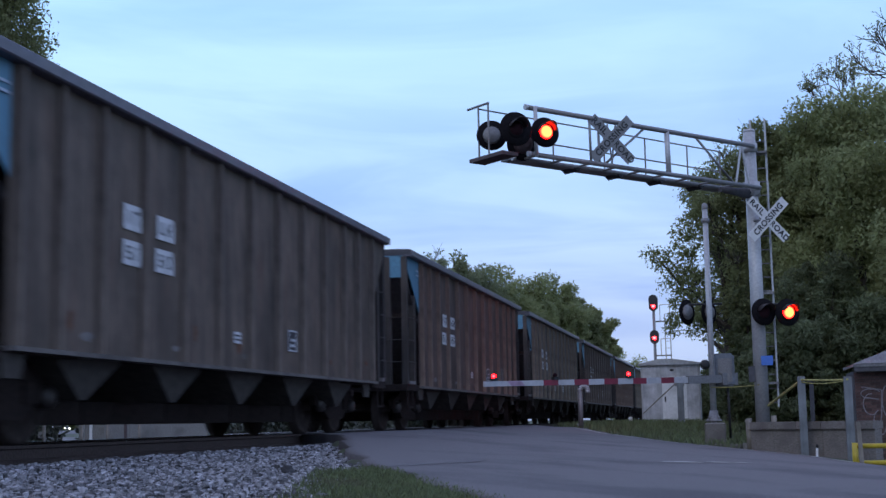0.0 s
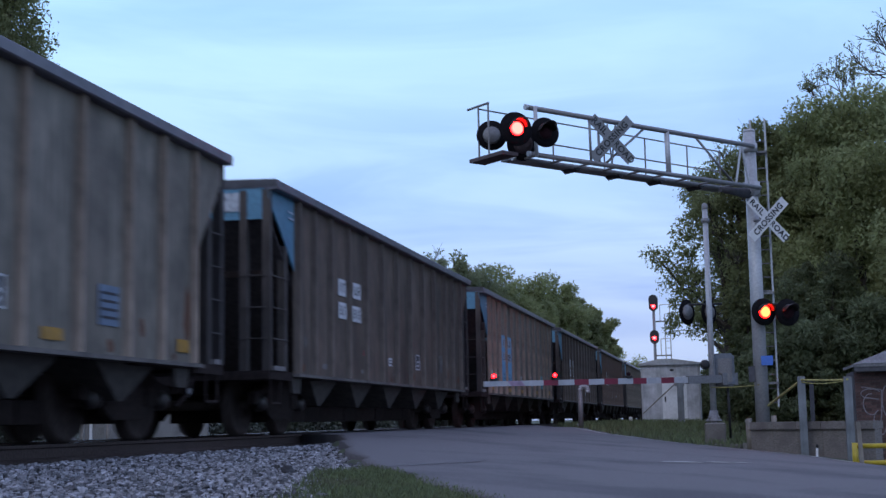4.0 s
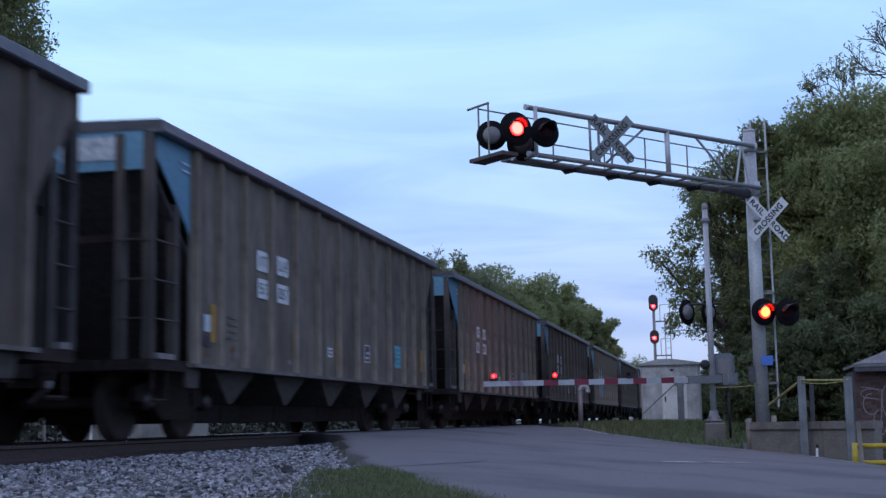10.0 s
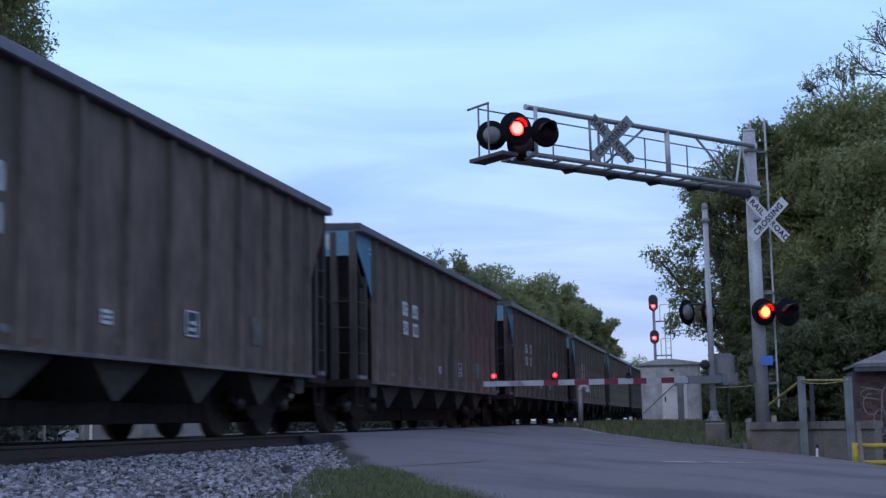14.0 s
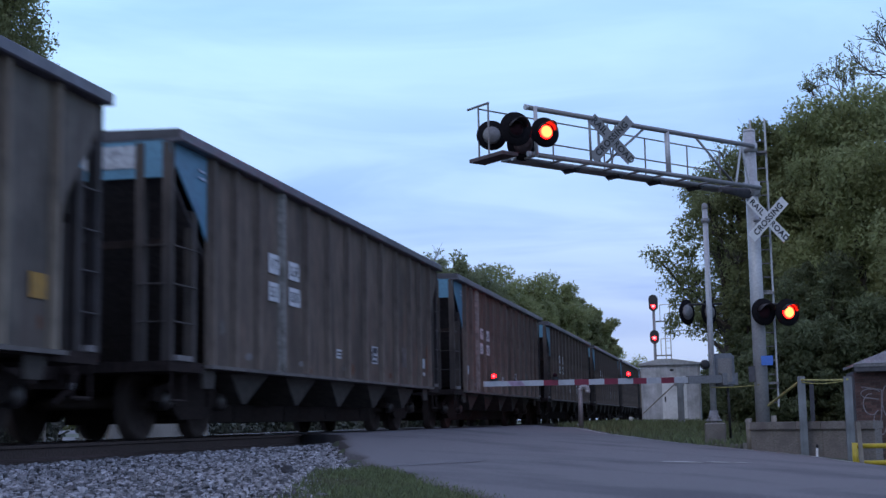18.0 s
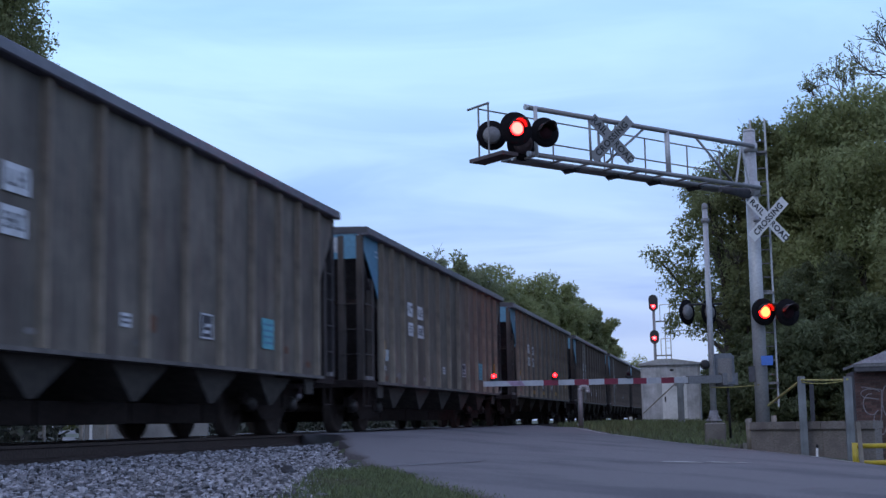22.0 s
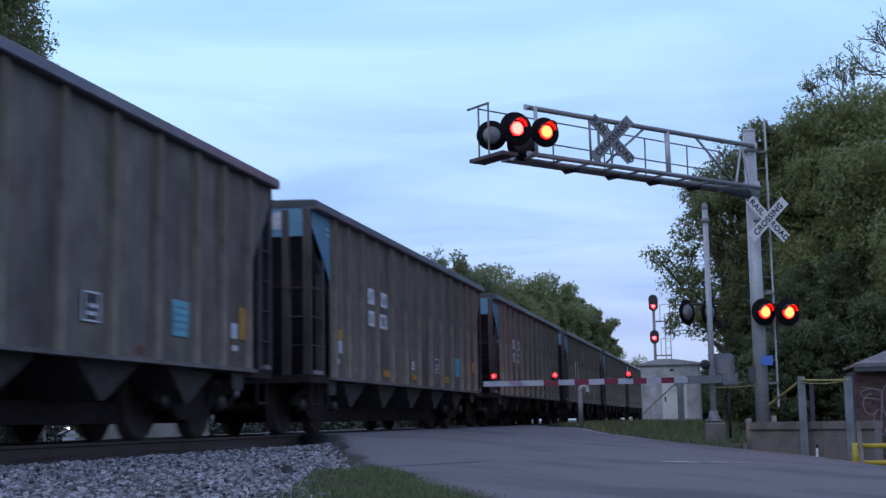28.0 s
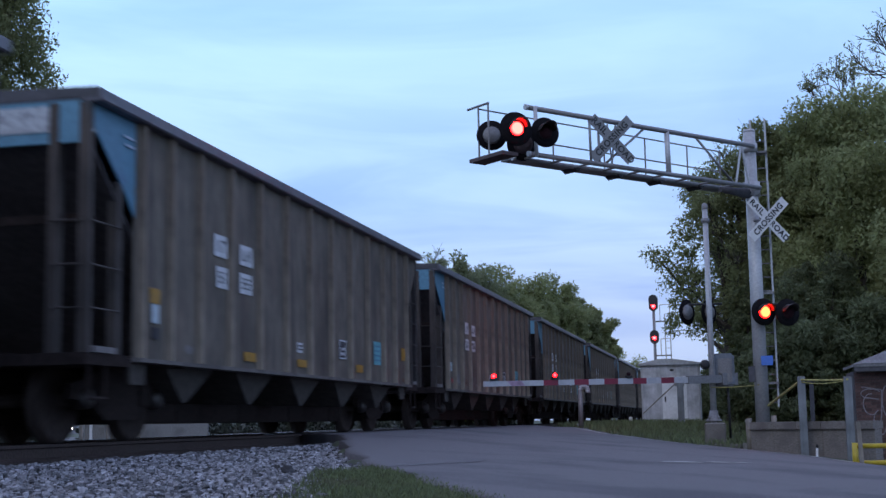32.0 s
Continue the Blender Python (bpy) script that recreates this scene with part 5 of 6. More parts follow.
    part("light_bar", tube(B(), along(length + 0.45, 0.26, low + 0.52), along(length - 0.42, 0.3, low + 0.52), 0.025, n=8), BLACK, c)
    face = 33
    flasher(c, along(length + 0.46, 0.42, low + 0.41), face, 0, 0.335)
    flasher(c, along(length - 0.28, 0.40, low + 0.44), face, 1)
    back_head(c, along(length + 0.50, -0.32, low + 0.41), 15)
    flasher(c, along(length - 0.14, -0.2, low + 0.27), face + 180, None, 0.32)
    crossbuck(c, along(4.50, 0.36, 5.73 + up), 30, GREY_SIGN)
    for s in (-0.1, 0.12):
        part("sign_bracket", tube(B(), along(4.42, 0.26 + s * 0.1, low), along(4.42 + s, 0.28, 6.05 + up), 0.018, n=6), GALV_DARK, c)
    crossbuck(c, (0.32, -0.27, 4.47 + up), 27)
    part("sign_bracket", tube(B(), (0.0, -0.12, 4.47 + up), (0.32, -0.22, 4.47 + up), 0.025), GALV_DARK, c)
    part("light_bar", tube(B(), (-0.1, -0.2, 2.58 + up), (0.72, -0.12, 2.58 + up), 0.03), BLACK, c)
    flasher(c, (0.13, -0.36, 2.41 + up), 30, 0)
    flasher(c, (0.64, -0.26, 2.39 + up), 30, 1)
    part("blue_plate", blk(B(), 0.02, 0.27, -0.19, -0.175, 1.25 + up, 1.46 + up), TAG_BLUE, c, "small blue plate on the mast")
    part("junction_box", blk(B(), -0.26, -0.12, -0.1, 0.1, 0.90 + up, 1.24 + up), BLACK_TRIM, c)


def gate():
    base = Vector((7.43, 31.6, rise(7.43, 31.6)))
    g = thing("crossing_gate", Matrix.Translation(base), "lowered red and white striped crossing gate on a steel mast", "crossing gate")
    up = -base.z
    part("mast", tube(B(), (0, 0, 0.1), (0, 0, 5.02 + up), 0.075, 0.062, n=16), GALV, g)
    part("mast_cap", turned(B(), [(0.066, 5.02 + up), (0.07, 5.03 + up), (0.07, 5.14 + up), (0.03, 5.17 + up)], 14), GALV_DARK, g)
    part("mast_band", turned(B(), [(0.08, 4.70 + up), (0.10, 4.71 + up), (0.10, 4.80 + up), (0.08, 4.81 + up)], 14), GALV_DARK, g)
    f = B()
    blk(f, -0.22, 0.26, -0.28, 0.28, -0.5, 0.46)
    bmesh.ops.bevel(f, geom=f.edges[:], offset=0.03, segments=1, affect="EDGES")
    part("foundation", f, WALL_STONE, g)
    part("base_flange", turned(B(), [(0.19, 0.48), (0.19, 0.52), (0.12, 0.57), (0.09, 0.74)], 16), GALV_DARK, g)
    for a in range(4):
        part("bolt", tube(B(), (0.15 * math.cos(a * 1.57 + 0.8), 0.15 * math.sin(a * 1.57 + 0.8), 0.52), (0.15 * math.cos(a * 1.57 + 0.8), 0.15 * math.sin(a * 1.57 + 0.8), 0.62), 0.025), GALV_DARK, g)
    mech = blk(B(), -0.02, 0.52, 0.10, 0.62, 0.85 + up, 1.62 + up)
    bmesh.ops.bevel(mech, geom=mech.edges[:], offset=0.05, segments=2, affect="EDGES")
    part("mechanism", mech, MECH_GREY, g, "grey gate mechanism case")
    part("mechanism_door", blk(B(), 0.14, 0.46, 0.085, 0.10, 0.95 + up, 1.5 + up), GALV_DARK, g)
    part("bell", turned(B(), [(0.11, 0), (0.12, 0.03), (0.09, 0.08), (0.03, 0.10)], 20, pose(-0.16, -0.06, 1.36 + up, 90, 0, 20)), BLACK, g)
    part("conduit", tube(B(), (0.36, 0.25, 0.1), (0.34, 0.25, 0.9 + up), 0.03), BLACK, g)
    # arm, from the pivot down over the road
    piv = Vector((-0.12, -0.30, 1.01 + up))
    end = Vector((2.86, 26.72, 0.92)) - Vector((7.38, 31.6, 0))
    end.z = 0.90 + up
    d = (end - piv).normalized()
    whole = (end - piv).length
    turn = d.to_track_quat("X", "Z").to_matrix().to_4x4()
    arm = part("arm_root", blk(blk(B(), -0.55, 0.62, -0.05, 0.05, -0.09, 0.09), -0.95, -0.45, -0.07, 0.07, -0.14, 0.14), GALV_DARK, g)
    arm.matrix_basis = Matrix.Translation(piv) @ turn
    cuts = [0.6] + [c + k * 0.84 for k in range(5) for c in (1.05, 1.45)] + [5.28, 5.72, whole]
    for k, (x0, x1) in enumerate(zip(cuts, cuts[1:])):
        h = 0.068 - 0.0012 * k
        red = k % 2 == 1 and k < 10
        bm = plate(B(), [(x0, -0.02, -h), (x1, -0.02, -h), (x1, -0.02, h), (x0, -0.02, h)], (0, 0.04, 0))
        part("arm_stripe", bm, GATE_RED if red else GATE_WHITE, arm, "red reflective stripe" if red else "")
    red_diag = plate(B(), [(5.30, 0.021, -0.05), (5.66, 0.021, -0.05), (5.76, 0.021, 0.05), (5.40, 0.021, 0.05)], (0, 0.004, 0))
    part("faded_stripe", red_diag, surface("washed_red", (0.30, 0.20, 0.27), 0.5, grain=10, bump=0), arm, "faded pinkish stripe")
    for dist, side in ((6.09, None), (4.48, 0), (2.40, 1)):
        case = part("arm_lamp", blk(B(), dist - 0.06, dist + 0.06, -0.05, 0.05, 0.055, 0.12), BLACK, arm, "small red lamp on the arm")
        if side is None:
            ball = B()
            bmesh.ops.create_uvsphere(ball, u_segments=16, v_segments=10, radius=0.048)
            ob = part("lamp_glass", ball, LAMP_ON, case)
            ob.matrix_basis = Matrix.Translation((dist, 0, 0.155)) @ Matrix.Rotation(radians(-38), 4, "Z")
        else:
            bm = B()
            bmesh.ops.create_uvsphere(bm, u_segments=16, v_segments=10, radius=0.048)
            for fc in bm.faces:
                fc.smooth = True
                fc.material_index = 0 if fc.calc_center_median().y > 0 else 1
            ob = part("lamp_glass", mesh("lamp_glass", bm, LAMP_ON, LENS_OFF), None, case)
            ob.location = (dist, 0, 0.155)
            FLASHERS.append((side, ob, -40))      # aimed at the road's traffic
    for sx, sy in ((-0.52, -0.02), (-0.02, 0.22)):
        back_head(g, (sx, sy, 2.60 + up), 56)
    part("light_bar", tube(B(), (-0.55, -0.02, 2.78 + up), (0.3, 0.12, 2.78 + up), 0.025), BLACK, g)
    r = thing("vent_pipe", Matrix.Translation((3.68, 37.6, rise(3.68, 37.6) - 0.05)), "pale metal vent pipe with a gooseneck top in the verge", "pipe")
    part("pipe", tube(B(), (0, 0, 0), (0, 0, 1.10), 0.07, n=12), GALV_DARK, r)
    neck = B()
    bend = [(0.11 - 0.11 * math.cos(a), 0, 1.10 + 0.12 * math.sin(a)) for a in [math.pi * i / 7 for i in range(8)]] + [(0.22, 0, 1.03)]
    for p, q in zip(bend, bend[1:]):
        tube(neck, p, q, 0.072, n=12)
    part("gooseneck", neck, GALV, r)


def hut():
    m = pose(5.72, 50.2, 0, 0, 0, 0)
    h = thing("equipment_hut", m, "white metal railway equipment hut with a low roof", "hut")
    w, d, t = 1.04, 1.3, 2.05
    part("wall", blk(B(), -w, w, -d, d, -0.12, t), HUT_PAINT, h)
    part("plinth", blk(B(), -w - 0.04, w + 0.04, -d - 0.04, d + 0.04, -0.3, -0.05), CONCRETE, h)
    bm = plate(B(), [(-w - 0.1, -d - 0.12, t), (w + 0.1, -d - 0.12, t), (w + 0.1, -d - 0.12, t + 0.06), (0.1, -d - 0.12, t + 0.22), (-0.4, -d - 0.12, t + 0.22), (-w - 0.1, -d - 0.12, t + 0.06)], (0, 2 * d + 0.24, 0))
    part("roof", bm, HUT_ROOF, h)
    dr = part("door", blk(B(), -0.30, 0.58, -d - 0.03, -d - 0.002, 0.0, 1.62), HUT_DOOR, h, "pale grey door")
    part("door_handle", blk(B(), -0.22, -0.17, -d - 0.07, -d - 0.03, 0.72, 0.9), BLACK, dr)
    part("hinge", blk(B(), 0.52, 0.6, -d - 0.05, -d - 0.03, 1.35, 1.45), GALV_DARK, dr)
    part("notice", blk(B(), 0.15, 0.50, -d - 0.036, -d - 0.03, 1.28, 1.40), GALV_DARK, dr, "small grey notice")
    part("vent", blk(B(), 0.0, 0.14, -d - 0.03, -d, 1.82, 1.9), BLACK, h)
    part("corner_trim", blk(B(), -w - 0.008, -w + 0.05, -d - 0.008, -d + 0.05, -0.1, t), GALV, h)
    part("corner_trim", blk(B(), w - 0.05, w + 0.008, -d - 0.008, -d + 0.05, -0.1, t), GALV, h)
    s = thing("roadside_post", Matrix.Translation((6.28, 43.0, -0.05)), "square grey steel post in the grass", "post")
    part("post", blk(B(), -0.1, 0.1, -0.1, 0.1, -0.2, 1.42), POST_STEEL, s)
    gw = thing("guy_wire", Matrix(), "pale slanting stay rod beside the hut", "stay")
    part("rod", tube(B(), (5.1, 42.8, 0.30), (6.22, 43.0, 1.30), 0.022, n=6), TIMBER, gw)
    mk = thing("marker_post", Matrix.Translation((4.32, 48, -0.03)), "short white marker post in the grass", "post")
    part("post", tube(B(), (0, 0, 0), (0, 0, 0.24), 0.06, n=10), SIGN_WHITE, mk)
    for k, (x, y) in enumerate(((3.4, 39.6), (3.1, 44.5))):
        st = thing("pale_stone", Matrix.Translation((x, y, rise(x, y))), "small pale stone by the track", "stone")
        b = B()
        bmesh.ops.create_icosphere(b, subdivisions=2, radius=0.09)
        for v in b.verts:
            v.co *= 1 + 0.4 * noise.noise(v.co * 8 + Vector((k, 0, 0)))
        part("stone", b, STONE, st)


def block_signal():
    s = thing("railway_signal", Matrix.Translation((3.66, 78.5, -0.1)), "railway signal mast with two red lamp heads and ladder", "railway signal")
    part("mast", tube(B(), (0, 0, 0), (0, 0, 7.4), 0.09, 0.08, n=12), GALV_DARK, s)
    part("foundation", blk(B(), -0.4, 0.4, -0.4, 0.4, -0.3, 0.3), CONCRETE, s)
    for z, tall in ((6.95, 0.48), (4.95, 0.40)):
        bm = B()
        pts = []
        for k in range(24):
            a = 2 * math.pi * k / 24
            pts.append((0.27 * math.cos(a), -0.16, z + math.copysign(tall - 0.27, math.sin(a)) + 0.27 * math.sin(a)))
        head = part("signal_head", plate(bm, pts, (0, 0.05, 0)), BLACK, s, "black oval backing plate")
        low = z - (0.2 if tall > 0.45 else 0.06)
        part("signal_case", blk(B(), -0.16, 0.16, -0.11, 0.1, z - tall + 0.1, z + tall - 0.1), BLACK, head)
        b = B()
        bmesh.ops.create_uvsphere(b, u_segments=14, v_segments=8, radius=0.13)
        part("signal_lens", b, SIGNAL_ON, head, "lit red lens").location = (0, -0.17, low)
        part("signal_hood", tube(B(), (0, -0.16, low + 0.16), (0, -0.42, low + 0.16), 0.1, 0.08, n=10), BLACK, head)
    for x in (0.62, 0.92):
        part("ladder_rail", tube(B(), (x, 0.2, 0), (x, 0.2, 7.1 if x > 0.7 else 6.3), 0.03, n=6), GALV, s)
    for k in range(16):
        part("rung", tube(B(), (0.62, 0.2, 0.3 + k * 0.4), (0.92, 0.2, 0.3 + k * 0.4), 0.018, n=6), GALV, s)
    for z in (3.85, 5.85):
        part("platform", blk(B(), 0.0, 0.95, 0.0, 0.5, z, z + 0.05), GALV_DARK, s)
        part("platform_rail", tube(tube(B(), (0.35, 0.2, z), (0.35, 0.2, z + 1.0), 0.022, n=6), (0.35, 0.2, z + 1.0), (0.92, 0.2, z + 1.0), 0.022, n=6), GALV, s)


def fence():
    post = mesh("post", blk(B(), -0.075, 0.075, -0.075, 0.075, -0.35, 1.72), POST_STEEL)
    for x, y, z in ((9.25, 28.15, -0.80), (10.05, 26.8, -0.86), (9.78, 33.9, -0.75)):
        p = thing("fence_post", Matrix.Translation((x, y, z)), "grey square steel fence post strung with yellow rope", "post", "posts along the road edge")
        part("post", post if y < 30 else mesh("post", blk(B(), -0.05, 0.05, -0.05, 0.05, -0.35, 1.72), BLACK_TRIM), None, p)
        part("post_cap", blk(B(), -0.08, 0.08, -0.08, 0.08, 1.72, 1.735), GALV_DARK, p)
    rope = thing("yellow_rope", Matrix(), "yellow rope strung slack between posts and mast", "rope")
    def hang(a, b, sag, r=0.016):
        bm, k = B(), 8
        a, b = Vector(a), Vector(b)
        pts = [a.lerp(b, i / k) - Vector((0, 0, sag * 4 * (i / k) * (1 - i / k))) for i in range(k + 1)]
        for p, q in zip(pts, pts[1:]):
            tube(bm, p, q, r, n=6)
        bmesh.ops.remove_doubles(bm, verts=bm.verts[:], dist=0.008)
        return bm
    part("strand", hang((9.25, 28.07, 0.87), (10.05, 26.7, 0.82), 0.015, 0.02), ROPE, rope)
    part("strand", hang((9.25, 28.07, 0.82), (10.05, 26.7, 0.81), 0.05, 0.01), ROPE, rope)
    part("strand", hang((8.62, 29.95, 0.37), (9.22, 28.1, 0.84), 0.0, 0.026), ROPE, rope)
    part("strand", hang((8.45, 29.99, 0.83), (7.4, 31.5, 0.83), 0.02, 0.012), ROPE, rope)
    wall = thing("low_wall", Matrix(), "low weathered concrete retaining wall with a coping", "wall", kind="structure")
    p, q = Vector((8.22, 29.50, 0)), Vector((10.55, 27.30, 0))
    along = (q - p).normalized()
    across = Vector((-along.y, along.x, 0))
    k = 5
    cut = (q - p).length / k
    for i in range(k):
        a = p + along * (i * cut + 0.004)
        b = p + along * ((i + 1) * cut - 0.004)
        part("wall_block", plate(B(), [(*a.xy, -1.2), (*b.xy, -1.2), (*b.xy, -0.14), (*a.xy, -0.14)], across * 0.22), WALL_STONE, wall)
        part("coping", plate(B(), [(*(a - across * 0.05).xy, -0.136), (*(b - across * 0.05).xy, -0.136), (*(b - across * 0.05).xy, 0.02), (*(a - across * 0.05).xy, 0.02)], across * 0.32), WALL_STONE, wall)
    for x, y, z, h, r, label in ((8.22, 29.68, -0.62, 0.82, 0.085, "leaning grey timber stump"), (8.72, 29.55, -0.1, 0.35, 0.07, "short grey timber stump")):
        s = thing("stump", pose(x, y, z - 0.1, 3, -4, 0), label + " at the wall's end", "stump")
        part("stump_body", tube(B(), (0, 0, 0), (0.02, 0, h), r, r * 0.8, n=9), TIMBER, s)
    st = thing("marker_stake", pose(9.42, 27.2, -0.82, 2, 3, 0), "small pale marker stake with dark top", "stake")
    part("stake", tube(B(), (0, 0, -0.1), (0, 0, 0.33), 0.03, 0.022, n=8), SIGN_WHITE, st)
    part("stake_top", tube(B(), (0, 0, 0.33), (0, 0, 0.40), 0.03, 0.025, n=8), BLACK, st)
    cb = thing("kerb_stone", pose(7.75, 30.6, -0.52, 0, 0, -35), "low pale concrete kerb block at the road edge", "kerb")
    part("block", blk(B(), -0.4, 0.4, -0.12, 0.12, -0.2, 0.06), CONCRETE, cb)
    rl = thing("yellow_barrier", Matrix.Translation((9.98, 25.2, -0.78)), "low safety-yellow tubular steel barrier", "barrier")
    part("upright", tube(B(), (0, 0, -0.15), (0, 0, 0.42), 0.055, n=12), SAFETY, rl)
    for z in (0.06, 0.36):
        part("rail", tube(B(), (0, 0, z), (1.6, -0.3, z), 0.045, n=12), SAFETY, rl)
    part("upright", tube(B(), (1.6, -0.3, -0.15), (1.6, -0.3, 0.42), 0.055, n=12), SAFETY, rl)
    tp = thing("timber_post", pose(10.07, 25.0, -0.83, 0, -2, 0), "thin grey timber post by the yellow barrier", "post")
    part("post", blk(B(), -0.035, 0.035, -0.035, 0.035, -0.1, 0.84), TIMBER, tp)


def brick_building():
    x0, y0 = 10.40, 29.2
    b = thing("brick_building", Matrix.Translation((x0, y0, -0.95)), "small old red brick building with a shingled roof", "building")
    part("wall", blk(B(), 0.02, 3.2, 0.02, 1.9, -0.3, 2.0), MORTAR, b)
    # sheet added only to darken the side wall; no boarding is known there
    part("side_dark_sheet", blk(B(), -0.012, 0.018, 0.10, 1.9, -0.3, 2.0), BLACK_TRIM, b, "dark sheet added over the side wall")
    unit = mesh("brick", blk(B(), 0, 0.196, 0.0, 0.09, 0, 0.058), BRICK)
    half = mesh("brick", blk(B(), 0, 0.093, 0.0, 0.09, 0, 0.058), BRICK)
    for r in range(29):
        for k in range(6):
            ob = part("brick", unit, None, b)
            ob.location = (k * 0.206 + (0.103 if r % 2 else 0.0), random.uniform(-0.006, 0.004), r * 0.068)
        if r % 2:
            ob = part("brick", half, None, b)
            ob.location = (0, 0, r * 0.068)
    # sprayed scrawl: loops and strokes on the bricks
    def stroke(pts, r=0.013):
        bm = B()
        for p, q in zip(pts, pts[1:]):
            tube(bm, (p[0], -0.004, p[1]), (q[0], -0.004, q[1]), r, n=4)
        part("graffiti_stroke", bm, GRAFFITI, b, "pale sprayed graffiti stroke")

    def loop(x, z, rx, rz, a0, a1):
        k = 12
        stroke([(x + rx * math.cos(radians(a0 + (a1 - a0) * i / k)), z + rz * math.sin(radians(a0 + (a1 - a0) * i / k))) for i in range(k + 1)])
    for x, z, rx, rz, a0, a1 in ((0.30, 1.52, 0.20, 0.10, 20, 250), (0.30, 1.30, 0.16, 0.22, 80, 290), (0.62, 1.36, 0.10, 0.32, 0, 330), (0.86, 1.40, 0.12, 0.30, 60, 400), (0.80, 0.92, 0.16, 0.20, -30, 260), (0.46, 0.92, 0.13, 0.26, 100, 350), (1.10, 1.20, 0.10, 0.36, 90, 300), (1.05, 0.70, 0.14, 0.16, 0, 300)):
        loop(x, z, rx, rz, a0, a1)
    for pts in (((0.12, 1.66), (0.52, 1.60), (0.50, 1.10), (0.44, 0.80)), ((0.20, 1.44), (0.46, 1.40)), ((0.70, 1.70), (0.74, 1.10), (0.92, 0.62)), ((0.56, 0.66), (0.96, 0.54)), ((0.96, 1.62), (1.18, 1.56))):
        stroke(pts)
    eave = 2.08
    roof = B()
    plate(roof, [(-0.05, -0.34, eave), (3.5, -0.34, eave), (2.6, 1.6, eave + 0.68), (1.7, 1.6, eave + 0.68)], (0, 0, 0.06))
    plate(roof, [(-0.05, -0.34, eave), (1.7, 1.6, eave + 0.68), (1.7, 1.7, eave + 0.68), (-0.05, 2.2, eave)], (0, 0, 0.06))
    part("roof", roof, SHINGLE, b)
    # fascia coloured dark to stand for the shadow under the eave
    part("fascia", blk(B(), -0.03, 3.4, -0.32, -0.29, eave - 0.10, eave - 0.002), BLACK_TRIM, b)
    sh = mesh("shingle", blk(B(), 0, 0.19, 0, 0.22, 0, 0.005), SHINGLE)
    for r in range(9):
        for k in range(8):
            ob = part("shingle", sh, None, b)
            t = r * 0.2
            ob.location = (0.14 + 0.9 * t + k * 0.2 + 0.1 * (r % 2), -0.35 + t * 0.99, eave + 0.065 + t * 0.346)
            ob.rotation_euler = (0.336, 0, 0)


cantilever()
gate()
hut()
block_signal()
fence()
brick_building()


# ---- trees ----
def leaf_cloud(rng, centres, radii, count, size, squash=0.85):
    """Bent leaf sprays, denser towards each clump's rim, with gaps between clumps."""
    n = len(centres)
    which = rng.choice(n, count, p=radii ** 2 / (radii ** 2).sum())
    d = rng.normal(size=(count, 3))
    d /= np.linalg.norm(d, axis=1)[:, None]
    rad = radii[which] * rng.uniform(0.25, 1.0, count) ** 0.5 * (1 + 0.12 * rng.normal(size=count))
    p = centres[which] + d * rad[:, None] * (1, 1, squash)
    a = rng.normal(size=(count, 3))
    a /= np.linalg.norm(a, axis=1)[:, None]
    b = np.cross(a, d + 0.3 * rng.normal(size=(count, 3)))
    b /= np.linalg.norm(b, axis=1)[:, None] + 1e-9
    s = (size * rng.uniform(0.5, 1.5, count))[:, None]
    v = np.stack([p - a * s, p + b * s * 0.45 + a * s * 0.1, p + a * s, p - b * s * 0.45 + a * s * 0.05], 1).reshape(-1, 3)
    f = np.arange(count * 4).reshape(-1, 4)
    return v, f


